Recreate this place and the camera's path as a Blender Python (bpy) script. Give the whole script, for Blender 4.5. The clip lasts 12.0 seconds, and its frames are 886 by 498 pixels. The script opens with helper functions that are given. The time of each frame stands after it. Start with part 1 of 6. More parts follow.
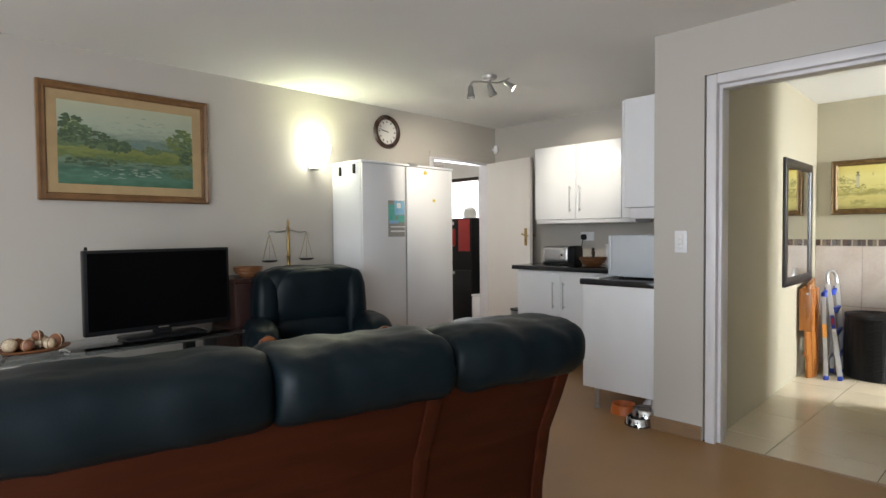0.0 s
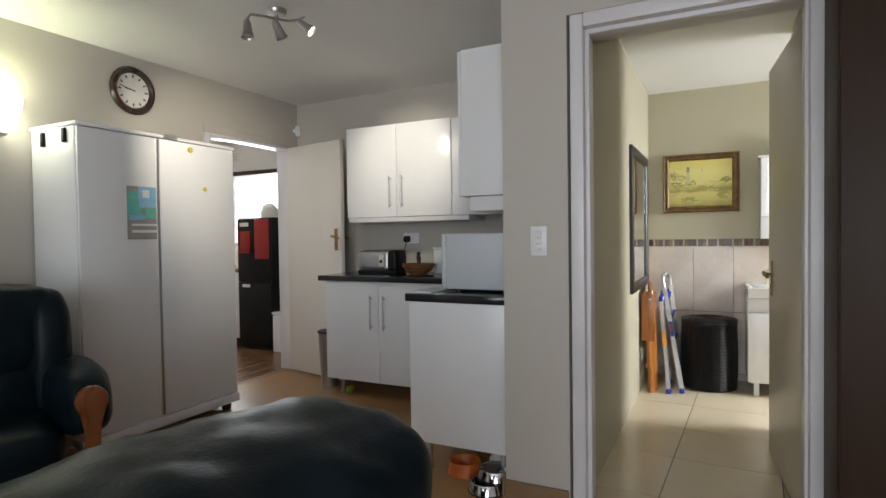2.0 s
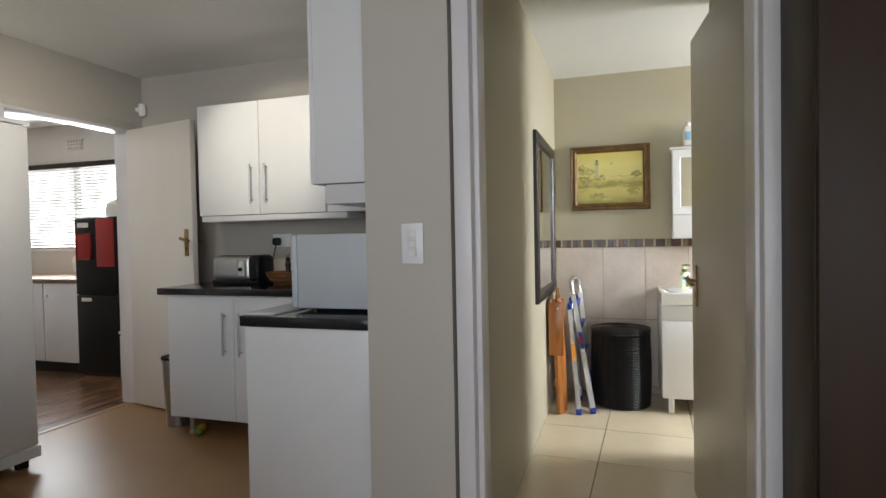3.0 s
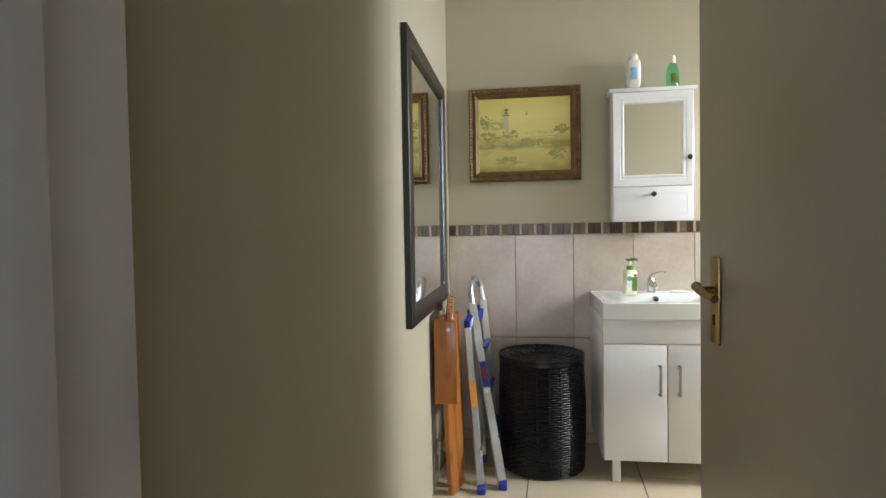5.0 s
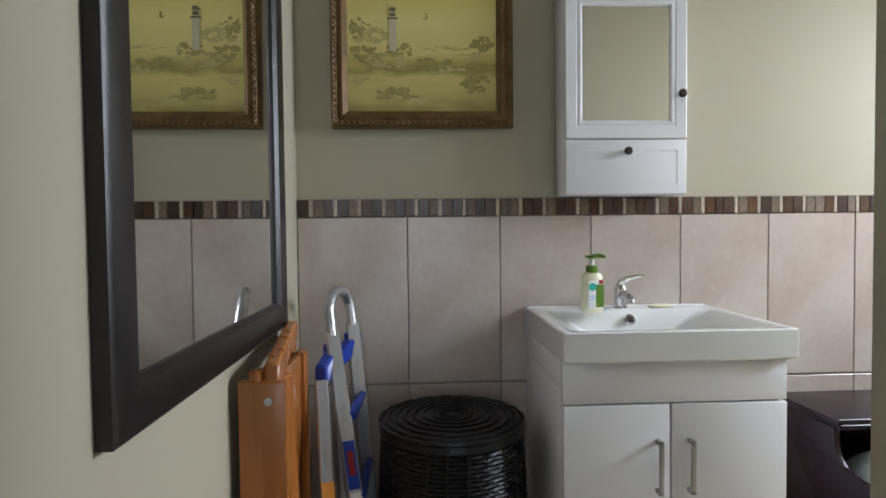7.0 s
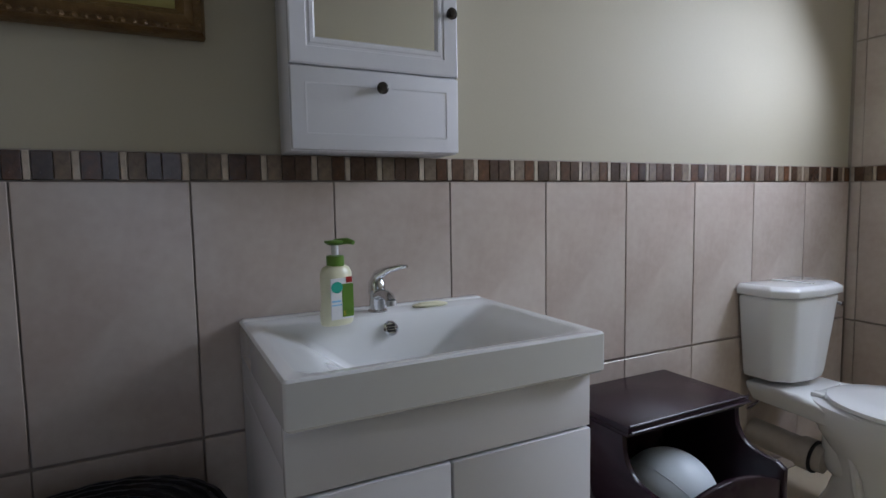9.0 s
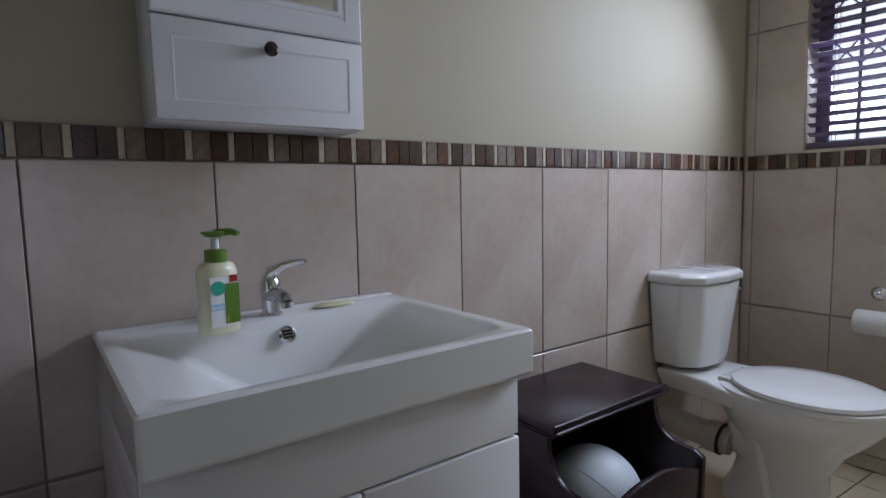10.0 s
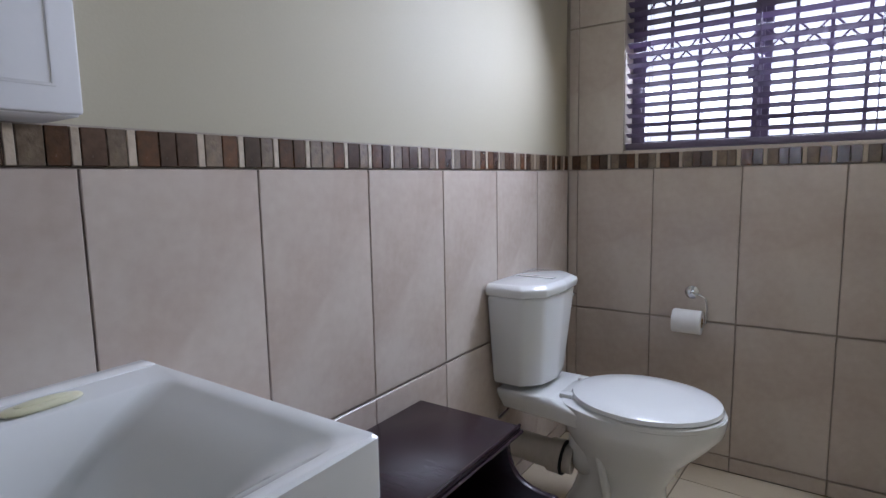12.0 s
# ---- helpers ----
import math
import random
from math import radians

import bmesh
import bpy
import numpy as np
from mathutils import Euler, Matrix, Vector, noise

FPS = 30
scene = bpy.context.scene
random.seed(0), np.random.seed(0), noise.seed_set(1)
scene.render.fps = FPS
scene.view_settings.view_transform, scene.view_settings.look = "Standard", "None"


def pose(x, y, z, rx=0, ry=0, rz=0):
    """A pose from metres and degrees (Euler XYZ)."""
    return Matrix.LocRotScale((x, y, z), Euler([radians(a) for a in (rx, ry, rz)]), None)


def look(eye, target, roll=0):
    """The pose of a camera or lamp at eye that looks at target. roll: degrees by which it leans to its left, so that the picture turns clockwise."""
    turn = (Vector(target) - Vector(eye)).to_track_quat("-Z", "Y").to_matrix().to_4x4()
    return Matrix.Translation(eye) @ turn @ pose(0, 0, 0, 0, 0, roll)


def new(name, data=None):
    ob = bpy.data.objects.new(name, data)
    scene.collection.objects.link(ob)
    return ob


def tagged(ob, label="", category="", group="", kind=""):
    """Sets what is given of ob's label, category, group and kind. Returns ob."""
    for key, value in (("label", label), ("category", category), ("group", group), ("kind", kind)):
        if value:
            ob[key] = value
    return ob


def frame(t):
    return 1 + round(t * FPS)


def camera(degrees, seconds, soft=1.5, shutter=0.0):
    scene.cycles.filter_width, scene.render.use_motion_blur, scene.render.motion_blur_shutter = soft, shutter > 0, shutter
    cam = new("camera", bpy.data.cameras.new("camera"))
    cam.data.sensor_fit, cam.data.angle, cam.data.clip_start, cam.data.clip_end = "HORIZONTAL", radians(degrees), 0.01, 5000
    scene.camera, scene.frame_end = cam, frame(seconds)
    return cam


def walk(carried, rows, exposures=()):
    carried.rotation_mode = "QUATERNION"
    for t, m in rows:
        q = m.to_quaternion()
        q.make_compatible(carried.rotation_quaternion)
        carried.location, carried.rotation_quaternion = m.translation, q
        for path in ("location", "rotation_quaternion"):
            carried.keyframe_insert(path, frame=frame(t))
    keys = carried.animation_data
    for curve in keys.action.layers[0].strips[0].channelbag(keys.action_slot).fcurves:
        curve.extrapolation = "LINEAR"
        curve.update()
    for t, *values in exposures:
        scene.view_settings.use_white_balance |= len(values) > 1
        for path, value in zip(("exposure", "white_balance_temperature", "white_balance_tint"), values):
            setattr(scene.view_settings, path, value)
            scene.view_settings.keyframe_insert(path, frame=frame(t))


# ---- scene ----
cam = camera(76.9, 12.0)
PATH = [
    (0, (-0.39, 0.365, 1.262), (1.031, 1.771, 1.199), -0.5),
    (0.5, (-0.214, 0.566, 1.265), (1.27, 1.906, 1.206), -0.5),
    (1, (-0.015, 0.748, 1.255), (1.571, 1.966, 1.201), -0.5),
    (1.5, (0.259, 0.912, 1.229), (1.976, 1.938, 1.181), -0.9),
    (2, (0.609, 0.991, 1.215), (2.399, 1.882, 1.168), -0.8),
    (2.5, (0.925, 1.07, 1.212), (2.783, 1.81, 1.166), -1.1),
    (3, (1.317, 1.069, 1.21), (3.222, 1.675, 1.163), -1.1),
    (3.5, (1.671, 1.103, 1.191), (3.606, 1.607, 1.148), -1.2),
    (3.7, (1.811, 1.112, 1.19), (3.753, 1.585, 1.145), -1.2),
    (5.5, (3.087, 1.161, 1.098), (5.074, 1.377, 1.033), -0.9),
    (6, (3.385, 1.155, 1.081), (5.379, 1.299, 1.018), -0.8),
    (6.5, (3.675, 1.192, 1.05), (5.674, 1.227, 1.001), -0.7),
    (8.5, (4.383, 0.987, 1.065), (6.263, 0.325, 0.901), -0.7),
    (9, (4.466, 0.954, 1.049), (6.245, 0.055, 0.881), -1.0),
    (9.5, (4.511, 0.927, 1.052), (6.199, -0.129, 0.863), -1.1),
    (10, (4.598, 0.886, 1.027), (6.2, -0.296, 0.835), -1.2),
    (10.5, (4.681, 0.826, 1.028), (6.194, -0.465, 0.817), -1.3),
    (11, (4.748, 0.751, 1.034), (6.144, -0.662, 0.802), -1.1),
    (11.5, (4.818, 0.689, 1.053), (6.066, -0.854, 0.813), -1.2),
    (12, (4.858, 0.657, 1.074), (5.985, -0.977, 0.827), -1.1),
]
EXPOSURES = [(0.0, 0.5, 6500, 10), (1.0, 0.4, 6500, 10), (1.5, 0.2, 6500, 10), (2.5, 0.05, 6550, 10), (3.5, -0.05, 6500, 10), (5.5, -0.4, 6450, 10), (6.5, -0.7, 6150, 11), (8.5, -1.8, 5700, 15), (10.5, -2.05, 5550, 19), (12.0, -1.75, 5550, 19)]
walk(cam, [(t, look(eye, target, roll)) for t, eye, target, roll in PATH], EXPOSURES)

# ---- world and lights ----
world = bpy.data.worlds.new("sky")
scene.world = world
world.use_nodes = True
wn = world.node_tree
sky = wn.nodes.new("ShaderNodeTexSky")
sky.sky_type, sky.sun_disc = "NISHITA", False
sky.sun_elevation, sky.sun_rotation = radians(48), radians(200)
wn.links.new(sky.outputs[0], wn.nodes["Background"].inputs[0])
wn.nodes["Background"].inputs[1].default_value = 0.12
sun = new("sun", bpy.data.lights.new("sun", "SUN"))
sun.data.energy, sun.data.angle, sun.data.color = 0.8, radians(12), (1.0, 0.95, 0.88)
sun.matrix_world = look((0, 0, 20), (4, 9, 0))


def area_light(name, eye, target, width, height, watts, colour):
    ob = new(name, bpy.data.lights.new(name, "AREA"))
    ob.data.shape, ob.data.size, ob.data.size_y = "RECTANGLE", width, height
    ob.data.energy, ob.data.color = watts, colour
    ob.matrix_world = look(eye, target)
    return ob


def spot_light(name, eye, target, watts, degrees, colour, radius=0.02):
    ob = new(name, bpy.data.lights.new(name, "SPOT"))
    ob.data.energy, ob.data.spot_size, ob.data.spot_blend = watts, radians(degrees), 0.8
    ob.data.color, ob.data.shadow_soft_size = colour, radius
    ob.matrix_world = look(eye, target)
    return ob


BS_FACE = -1.50
DAY = (0.90, 0.95, 1.0)
WARM = (1.0, 0.92, 0.76)
area_light("lounge_daylight", (-2.55, 0.7, 1.25), (5, 1.5, 1.1), 3.8, 2.0, 115, (0.86, 0.93, 1.0))
area_light("kitchen_daylight", (5.66, 6.55, 1.58), (0, 5.6, 1.1), 1.6, 0.85, 65, DAY)
area_light("bathroom_daylight", (5.067, BS_FACE + 0.006, 1.61), (5.0, 0.0, 0.62), 0.85, 0.86, 95, DAY).data.spread = radians(135)
spot_light("spot_on_cupboard", (3.12, 3.03, 2.31), (4.35, 3.2, 1.80), 55, 50, WARM)
spot_light("spot_on_fridge", (2.80, 3.30, 2.27), (3.42, 4.1, 1.75), 42, 80, WARM)
sconce_light = new("sconce_light", bpy.data.lights.new("sconce_light", "POINT"))
sconce_light.data.energy, sconce_light.data.color, sconce_light.data.shadow_soft_size = 1.3, (0.97, 1.0, 0.80), 0.05
sconce_light.location = (2.24, 4.40, 2.01)


# ---- materials ----
def mat(name, colour, other=None, scale=6.0, rough=0.5, bump=0.0, bump_scale=60.0, metal=0.0, stretch=(1, 1, 1), coat=0.0, spread=0.25, random_tint=0.0):
    """A surface with stains at a large scale and grain at a small one."""
    m = bpy.data.materials.new(name)
    m.use_nodes = True
    n, l = m.node_tree.nodes, m.node_tree.links
    p = n["Principled BSDF"]
    other = other or tuple(c * 0.82 for c in colour)
    tc, mp = n.new("ShaderNodeTexCoord"), n.new("ShaderNodeMapping")
    mp.inputs["Scale"].default_value = stretch
    l.new(tc.outputs["Object"], mp.inputs["Vector"])
    big, small = n.new("ShaderNodeTexNoise"), n.new("ShaderNodeTexNoise")
    big.inputs["Scale"].default_value, big.inputs["Detail"].default_value = scale, 5
    small.inputs["Scale"].default_value, small.inputs["Detail"].default_value = bump_scale, 4
    l.new(mp.outputs[0], big.inputs["Vector"]), l.new(mp.outputs[0], small.inputs["Vector"])
    mix = n.new("ShaderNodeMath")
    mix.operation, mix.inputs[1].default_value = "MULTIPLY_ADD", 0.3
    l.new(small.outputs[0], mix.inputs[0]), l.new(big.outputs[0], mix.inputs[2])
    ramp = n.new("ShaderNodeValToRGB")
    ramp.color_ramp.elements[0].position, ramp.color_ramp.elements[1].position = 0.65 - spread, 0.65 + spread
    ramp.color_ramp.elements[0].color, ramp.color_ramp.elements[1].color = (*other, 1), (*colour, 1)
    l.new(mix.outputs[0], ramp.inputs[0])
    out = ramp.outputs[0]
    if random_tint:
        info, hsv, ma = n.new("ShaderNodeObjectInfo"), n.new("ShaderNodeHueSaturation"), n.new("ShaderNodeMapRange")
        ma.inputs["To Min"].default_value, ma.inputs["To Max"].default_value = 1 - random_tint, 1 + random_tint
        l.new(info.outputs["Random"], ma.inputs["Value"])
        l.new(ma.outputs[0], hsv.inputs["Value"]), l.new(out, hsv.inputs["Color"])
        out = hsv.outputs[0]
    l.new(out, p.inputs["Base Color"])
    rr = n.new("ShaderNodeMapRange")
    rr.inputs["To Min"].default_value, rr.inputs["To Max"].default_value = max(0.02, rough * 0.8), min(1, rough * 1.2)
    l.new(big.outputs[0], rr.inputs["Value"]), l.new(rr.outputs[0], p.inputs["Roughness"])
    p.inputs["Metallic"].default_value, p.inputs["Coat Weight"].default_value = metal, coat
    p.inputs["Coat Roughness"].default_value = 0.08
    if bump:
        b = n.new("ShaderNodeBump")
        b.inputs["Strength"].default_value, b.inputs["Distance"].default_value = bump, 0.004
        l.new(small.outputs[0], b.inputs["Height"]), l.new(b.outputs[0], p.inputs["Normal"])
    return m


def glow(name, colour, strength):
    m = bpy.data.materials.new(name)
    m.use_nodes = True
    p = m.node_tree.nodes["Principled BSDF"]
    p.inputs["Base Color"].default_value = (*colour, 1)
    p.inputs["Emission Color"].default_value, p.inputs["Emission Strength"].default_value = (*colour, 1), strength
    return m


def clear(name, colour, rough=0.0, ior=1.45):
    m = bpy.data.materials.new(name)
    m.use_nodes = True
    p = m.node_tree.nodes["Principled BSDF"]
    p.inputs["Base Color"].default_value = (*colour, 1)
    p.inputs["Transmission Weight"].default_value, p.inputs["Roughness"].default_value, p.inputs["IOR"].default_value = 1, rough, ior
    return m


M_WALL = mat("greige_paint", (0.52, 0.485, 0.44), (0.49, 0.455, 0.41), 1.2, 0.6, 0.06, 220)
M_BATHWALL = mat("cream_paint", (0.475, 0.435, 0.325), (0.445, 0.405, 0.30), 1.2, 0.62, 0.05, 180)
M_CEIL = mat("ceiling_paint", (0.84, 0.84, 0.82), (0.80, 0.80, 0.78), 1.0, 0.8, 0.05, 200)
M_WHITE = mat("white_melamine", (0.80, 0.80, 0.82), (0.77, 0.77, 0.79), 3, 0.22, 0.02, 90)
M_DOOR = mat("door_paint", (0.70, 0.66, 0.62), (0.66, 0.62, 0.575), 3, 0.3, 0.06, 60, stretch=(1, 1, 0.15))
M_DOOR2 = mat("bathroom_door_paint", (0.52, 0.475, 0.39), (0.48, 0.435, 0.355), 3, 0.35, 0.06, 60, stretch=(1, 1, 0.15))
M_FRAME = mat("frame_paint", (0.72, 0.70, 0.72), (0.66, 0.64, 0.66), 4, 0.35, 0.05, 80)
M_LOUNGEFLOOR = mat("vinyl_floor", (0.36, 0.205, 0.088), (0.29, 0.16, 0.066), 2.2, 0.38, 0.05, 120)
M_PARQUET = mat("parquet", (0.20, 0.10, 0.05), (0.13, 0.062, 0.03), 4, 0.25, 0.05, 90, stretch=(0.3, 4, 1), random_tint=0.25)
M_FLOORTILE = mat("floor_tile_glaze", (0.66, 0.57, 0.42), (0.60, 0.51, 0.365), 3.0, 0.2, 0.03, 60, random_tint=0.03)
M_GROUT = mat("floor_grout", (0.16, 0.125, 0.09), None, 9, 0.9, 0.3, 200)
M_WALLTILE = mat("wall_tile_glaze", (0.60, 0.53, 0.465), (0.49, 0.405, 0.345), 3.6, 0.22, 0.04, 40, spread=0.16, random_tint=0.03)
M_WGROUT = mat("wall_grout", (0.38, 0.33, 0.275), None, 9, 0.9, 0.3, 200)
M_SKIRT = mat("skirting_wood", (0.30, 0.19, 0.11), (0.22, 0.13, 0.07), 5, 0.4, 0.1, 60, stretch=(1, 1, 6))
M_DARKWOOD = mat("dark_cabinet_wood", (0.036, 0.020, 0.012), (0.024, 0.013, 0.008), 4, 0.5, 0.1, 50, stretch=(6, 6, 0.5))
M_BLACK = mat("black_plastic", (0.012, 0.012, 0.013), None, 6, 0.35, 0.03, 200)
def dull(m, level):
    """A surface with a weak sheen."""
    m.node_tree.nodes["Principled BSDF"].inputs["Specular IOR Level"].default_value = level


dull(M_BLACK, 0.2)
dull(M_DARKWOOD, 0.2)
dull(M_LOUNGEFLOOR, 0.35)
dull(M_BATHWALL, 0.25)
M_CHROME = mat("chrome", (0.75, 0.76, 0.78), None, 5, 0.12, 0, 60, 1.0)
M_STEEL = mat("brushed_steel", (0.52, 0.52, 0.52), (0.44, 0.44, 0.44), 8, 0.3, 0.05, 90, 1.0, stretch=(1, 1, 12))
M_BRASS = mat("worn_brass", (0.45, 0.32, 0.13), (0.30, 0.20, 0.08), 9, 0.3, 0.05, 90, 1.0)
M_GLASS = clear("window_glass", (1, 1, 1))
M_MIRROR = mat("mirror_silver", (0.86, 0.87, 0.86), (0.86, 0.87, 0.86), 1, 0.02, 0, 10, 1.0)
M_LAMP = glow("lit_shade", (0.98, 1.0, 0.80), 10)
M_BULB = glow("lit_bulb", (1.0, 0.92, 0.75), 30)
M_OUTSIDE = glow("bright_outdoors", (0.97, 0.98, 1.0), 4.2)


# ---- helpers for shapes ----
def box(bm, x0, x1, y0, y1, z0, z1, bevel=0.0, seg=2):
    """A box between two corners, with rounded edges."""
    r = bmesh.ops.create_cube(bm, size=1)
    vs = r["verts"]
    bmesh.ops.scale(bm, vec=(abs(x1 - x0), abs(y1 - y0), abs(z1 - z0)), verts=vs)
    bmesh.ops.translate(bm, vec=((x0 + x1) / 2, (y0 + y1) / 2, (z0 + z1) / 2), verts=vs)
    if bevel:
        es = list({e for v in vs for e in v.link_edges})
        bmesh.ops.bevel(bm, geom=es, offset=bevel, segments=seg, profile=0.5, affect="EDGES")
    return bm


def boxes(*specs, bevel=0.0, seg=2):
    bm = bmesh.new()
    for s in specs:
        one = box(bmesh.new(), *s, bevel=bevel, seg=seg)
        tmp = bpy.data.meshes.new("tmp")
        one.to_mesh(tmp), one.free()
        bm.from_mesh(tmp)
        bpy.data.meshes.remove(tmp)
    return bm


def tube(points, radius, sides=12, closed=False, cap=True):
    """A round bar along a line of points; radius may be a list."""
    bm = bmesh.new()
    pts = [Vector(p) for p in points]
    rad = radius if isinstance(radius, (list, tuple)) else [radius] * len(pts)
    rings, up = [], None
    for i, p in enumerate(pts):
        a = pts[i - 1] if (i > 0 or closed) else p
        b = pts[(i + 1) % len(pts)] if (i < len(pts) - 1 or closed) else p
        d = (b - a).normalized()
        if up is None:
            up = d.orthogonal().normalized()
        up = (up - d * up.dot(d)).normalized()
        side = d.cross(up)
        rings.append([bm.verts.new(p + rad[i] * (math.cos(2 * math.pi * k / sides) * up + math.sin(2 * math.pi * k / sides) * side)) for k in range(sides)])
    for i in range(len(pts) if closed else len(pts) - 1):
        r0, r1 = rings[i], rings[(i + 1) % len(pts)]
        for k in range(sides):
            bm.faces.new((r0[k], r0[(k + 1) % sides], r1[(k + 1) % sides], r1[k]))
    if cap and not closed:
        bm.faces.new(rings[0][::-1]), bm.faces.new(rings[-1])
    return bm


def lathe(profile, sides=32, cx=0.0, cy=0.0, sx=1.0, sy=1.0):
    """A turned shape about the z axis from (radius, z) pairs."""
    bm = bmesh.new()
    rings = []
    for r, z in profile:
        rings.append([bm.verts.new((cx + sx * r * math.cos(2 * math.pi * k / sides), cy + sy * r * math.sin(2 * math.pi * k / sides), z)) for k in range(sides)] if r > 1e-5 else [bm.verts.new((cx, cy, z))])
    for a, b in zip(rings, rings[1:]):
        for k in range(sides):
            j = (k + 1) % sides
            if len(a) == 1 and len(b) == 1:
                continue
            if len(a) == 1:
                bm.faces.new((a[0], b[j], b[k]))
            elif len(b) == 1:
                bm.faces.new((a[k], a[j], b[0]))
            else:
                bm.faces.new((a[k], a[j], b[j], b[k]))
    bmesh.ops.recalc_face_normals(bm, faces=bm.faces)
    return bm


def slab(outline, z0, z1, bevel=0.0, seg=2):
    """A flat outline in x, y given a height."""
    bm = bmesh.new()
    f = bm.faces.new([bm.verts.new((x, y, z0)) for x, y in outline])
    r = bmesh.ops.extrude_face_region(bm, geom=[f])
    bmesh.ops.translate(bm, vec=(0, 0, z1 - z0), verts=[v for v in r["geom"] if isinstance(v, bmesh.types.BMVert)])
    bmesh.ops.recalc_face_normals(bm, faces=bm.faces)
    if bevel:
        bmesh.ops.bevel(bm, geom=list(bm.edges), offset=bevel, segments=seg, profile=0.5, affect="EDGES")
    return bm


def moved(bm, m):
    bm.transform(m)
    return bm


def joined(*bms):
    out = bmesh.new()
    for b in bms:
        tmp = bpy.data.meshes.new("tmp")
        b.to_mesh(tmp), b.free()
        out.from_mesh(tmp)
        bpy.data.meshes.remove(tmp)
    return out


def mesh_of(name, bm, material, smooth=35):
    me = bpy.data.meshes.new(name)
    bmesh.ops.recalc_face_normals(bm, faces=bm.faces)
    bm.to_mesh(me), bm.free()
    me.materials.append(material)
    if smooth:
        me.polygons.foreach_set("use_smooth", [True] * len(me.polygons))
        me.set_sharp_from_angle(angle=radians(smooth))
    return me


def part(name, bm, material, parent, label=""):
    ob = new(name, mesh_of(name, bm, material))
    ob.parent = parent
    return tagged(ob, label)


def thing(name, label, category, x=0, y=0, z=0, turn=0, group=""):
    ob = new(name)
    ob.empty_display_size = 0.1
    ob.matrix_world = pose(x, y, z, 0, 0, turn)
    return tagged(ob, label, category, group)


def setting(name, bm, material, label="", category=""):
    return tagged(new(name, mesh_of(name, bm, material, 0)), label, category, kind="structure")


# ---- the large structure ----
H = 2.455
HB = 2.405         # bathroom ceiling
WX = 3.03          # lounge face of the bathroom door wall
EX = 5.735         # bathroom end wall
BN, BS = 1.548, -1.50   # bathroom side walls
TVY = 4.545
KX = 4.715
setting("floor_lounge", boxes((-2.6, KX, 1.885, TVY + 0.06, -0.1, 0), (-2.6, WX, -2.4, 1.885, -0.1, 0)), M_LOUNGEFLOOR, "tan vinyl floor with a soft shine", "floor")
setting("floor_bathroom_bed", boxes((WX, EX + 0.2, BS - 0.2, BN + 0.1, -0.1, -0.006)), M_GROUT, "dark grout between floor tiles", "floor")
setting("floor_kitchen", boxes((2.4, 6.0, TVY + 0.06, 7.6, -0.1, -0.004)), M_PARQUET, "brown parquet floor in the next room", "floor")
setting("ceiling", boxes((-2.6, 6.0, -2.4, 7.6, H, H + 0.12), (WX + 0.22, EX, BS, BN, HB, H - 0.002)), M_CEIL, "matt white plaster ceiling", "ceiling")
setting("wall_tv", boxes((-2.6, 3.66, TVY, TVY + 0.12, 0, H), (4.62, 6.0, TVY, TVY + 0.12, 0, H), (3.66, 4.62, TVY, TVY + 0.12, 2.09, H)), M_WALL, "greige painted wall behind the television", "wall")
setting("wall_kitchen", boxes((KX, KX + 0.12, BN + 0.1, TVY, 0, H)), M_WALL, "greige painted wall behind the cupboards", "wall")
setting("wall_partition", boxes((WX, KX, BN + 0.1, 1.885, 0, H), (WX, WX + 0.19, BN + 0.038, BN + 0.1, 0, H), (WX, WX + 0.19, BN, BN + 0.038, 2.16, H)), M_WALL, "greige painted wall end beside the bathroom door", "wall")
setting("wall_bathroom_north", boxes((WX + 0.19, EX, BN, BN + 0.1, 0, H)), M_BATHWALL, "cream painted bathroom wall", "wall")
setting("wall_door", boxes((WX, WX + 0.22, -2.4, 0.655, 0, H), (WX, WX + 0.22, 0.655, BN, 2.16, H)), M_WALL, "greige painted wall round the bathroom door", "wall")
setting("wall_bathroom_end", boxes((EX, EX + 0.15, BS - 0.2, BN + 0.1, 0, H)), M_BATHWALL, "cream painted end wall of the bathroom", "wall")
W0, W1, WZ0, WZ1 = 4.63, 5.505, 1.165, 2.06
setting("wall_bathroom_window", boxes((WX + 0.22, W0, BS - 0.2, BS, 0, H), (W1, EX, BS - 0.2, BS, 0, H), (W0, W1, BS - 0.2, BS, 0, WZ0), (W0, W1, BS - 0.2, BS, WZ1, H)), M_WGROUT, "tiled window wall of the bathroom", "wall")
setting("wall_lounge_west", boxes((-2.72, -2.6, -2.4, -1.3, 0, H), (-2.72, -2.6, 2.7, TVY + 0.12, 0, H), (-2.72, -2.6, -1.3, 2.7, 2.25, H), (-2.72, -2.6, -1.3, 2.7, 0, 0.25)), M_WALL, "greige painted wall with a wide window", "wall")
setting("wall_bathroom_closet", boxes((WX + 0.22, 4.574, BS, 0.611, 0, HB - 0.001)), M_BATHWALL, "cream painted corner wall behind the bathroom door", "wall")
setting("wall_lounge_south", boxes((-2.72, WX, -2.52, -2.4, 0, H)), M_WALL, "greige painted lounge wall", "wall")
setting("wall_next_room_far", boxes((5.75, 5.87, TVY + 0.12, 5.7, 0, H), (5.75, 5.87, 7.4, 7.6, 0, H), (5.75, 5.87, 5.7, 7.4, 0, 1.13), (5.75, 5.87, 5.7, 7.4, 2.04, H)), M_WALL, "pale painted wall of the next room", "wall")
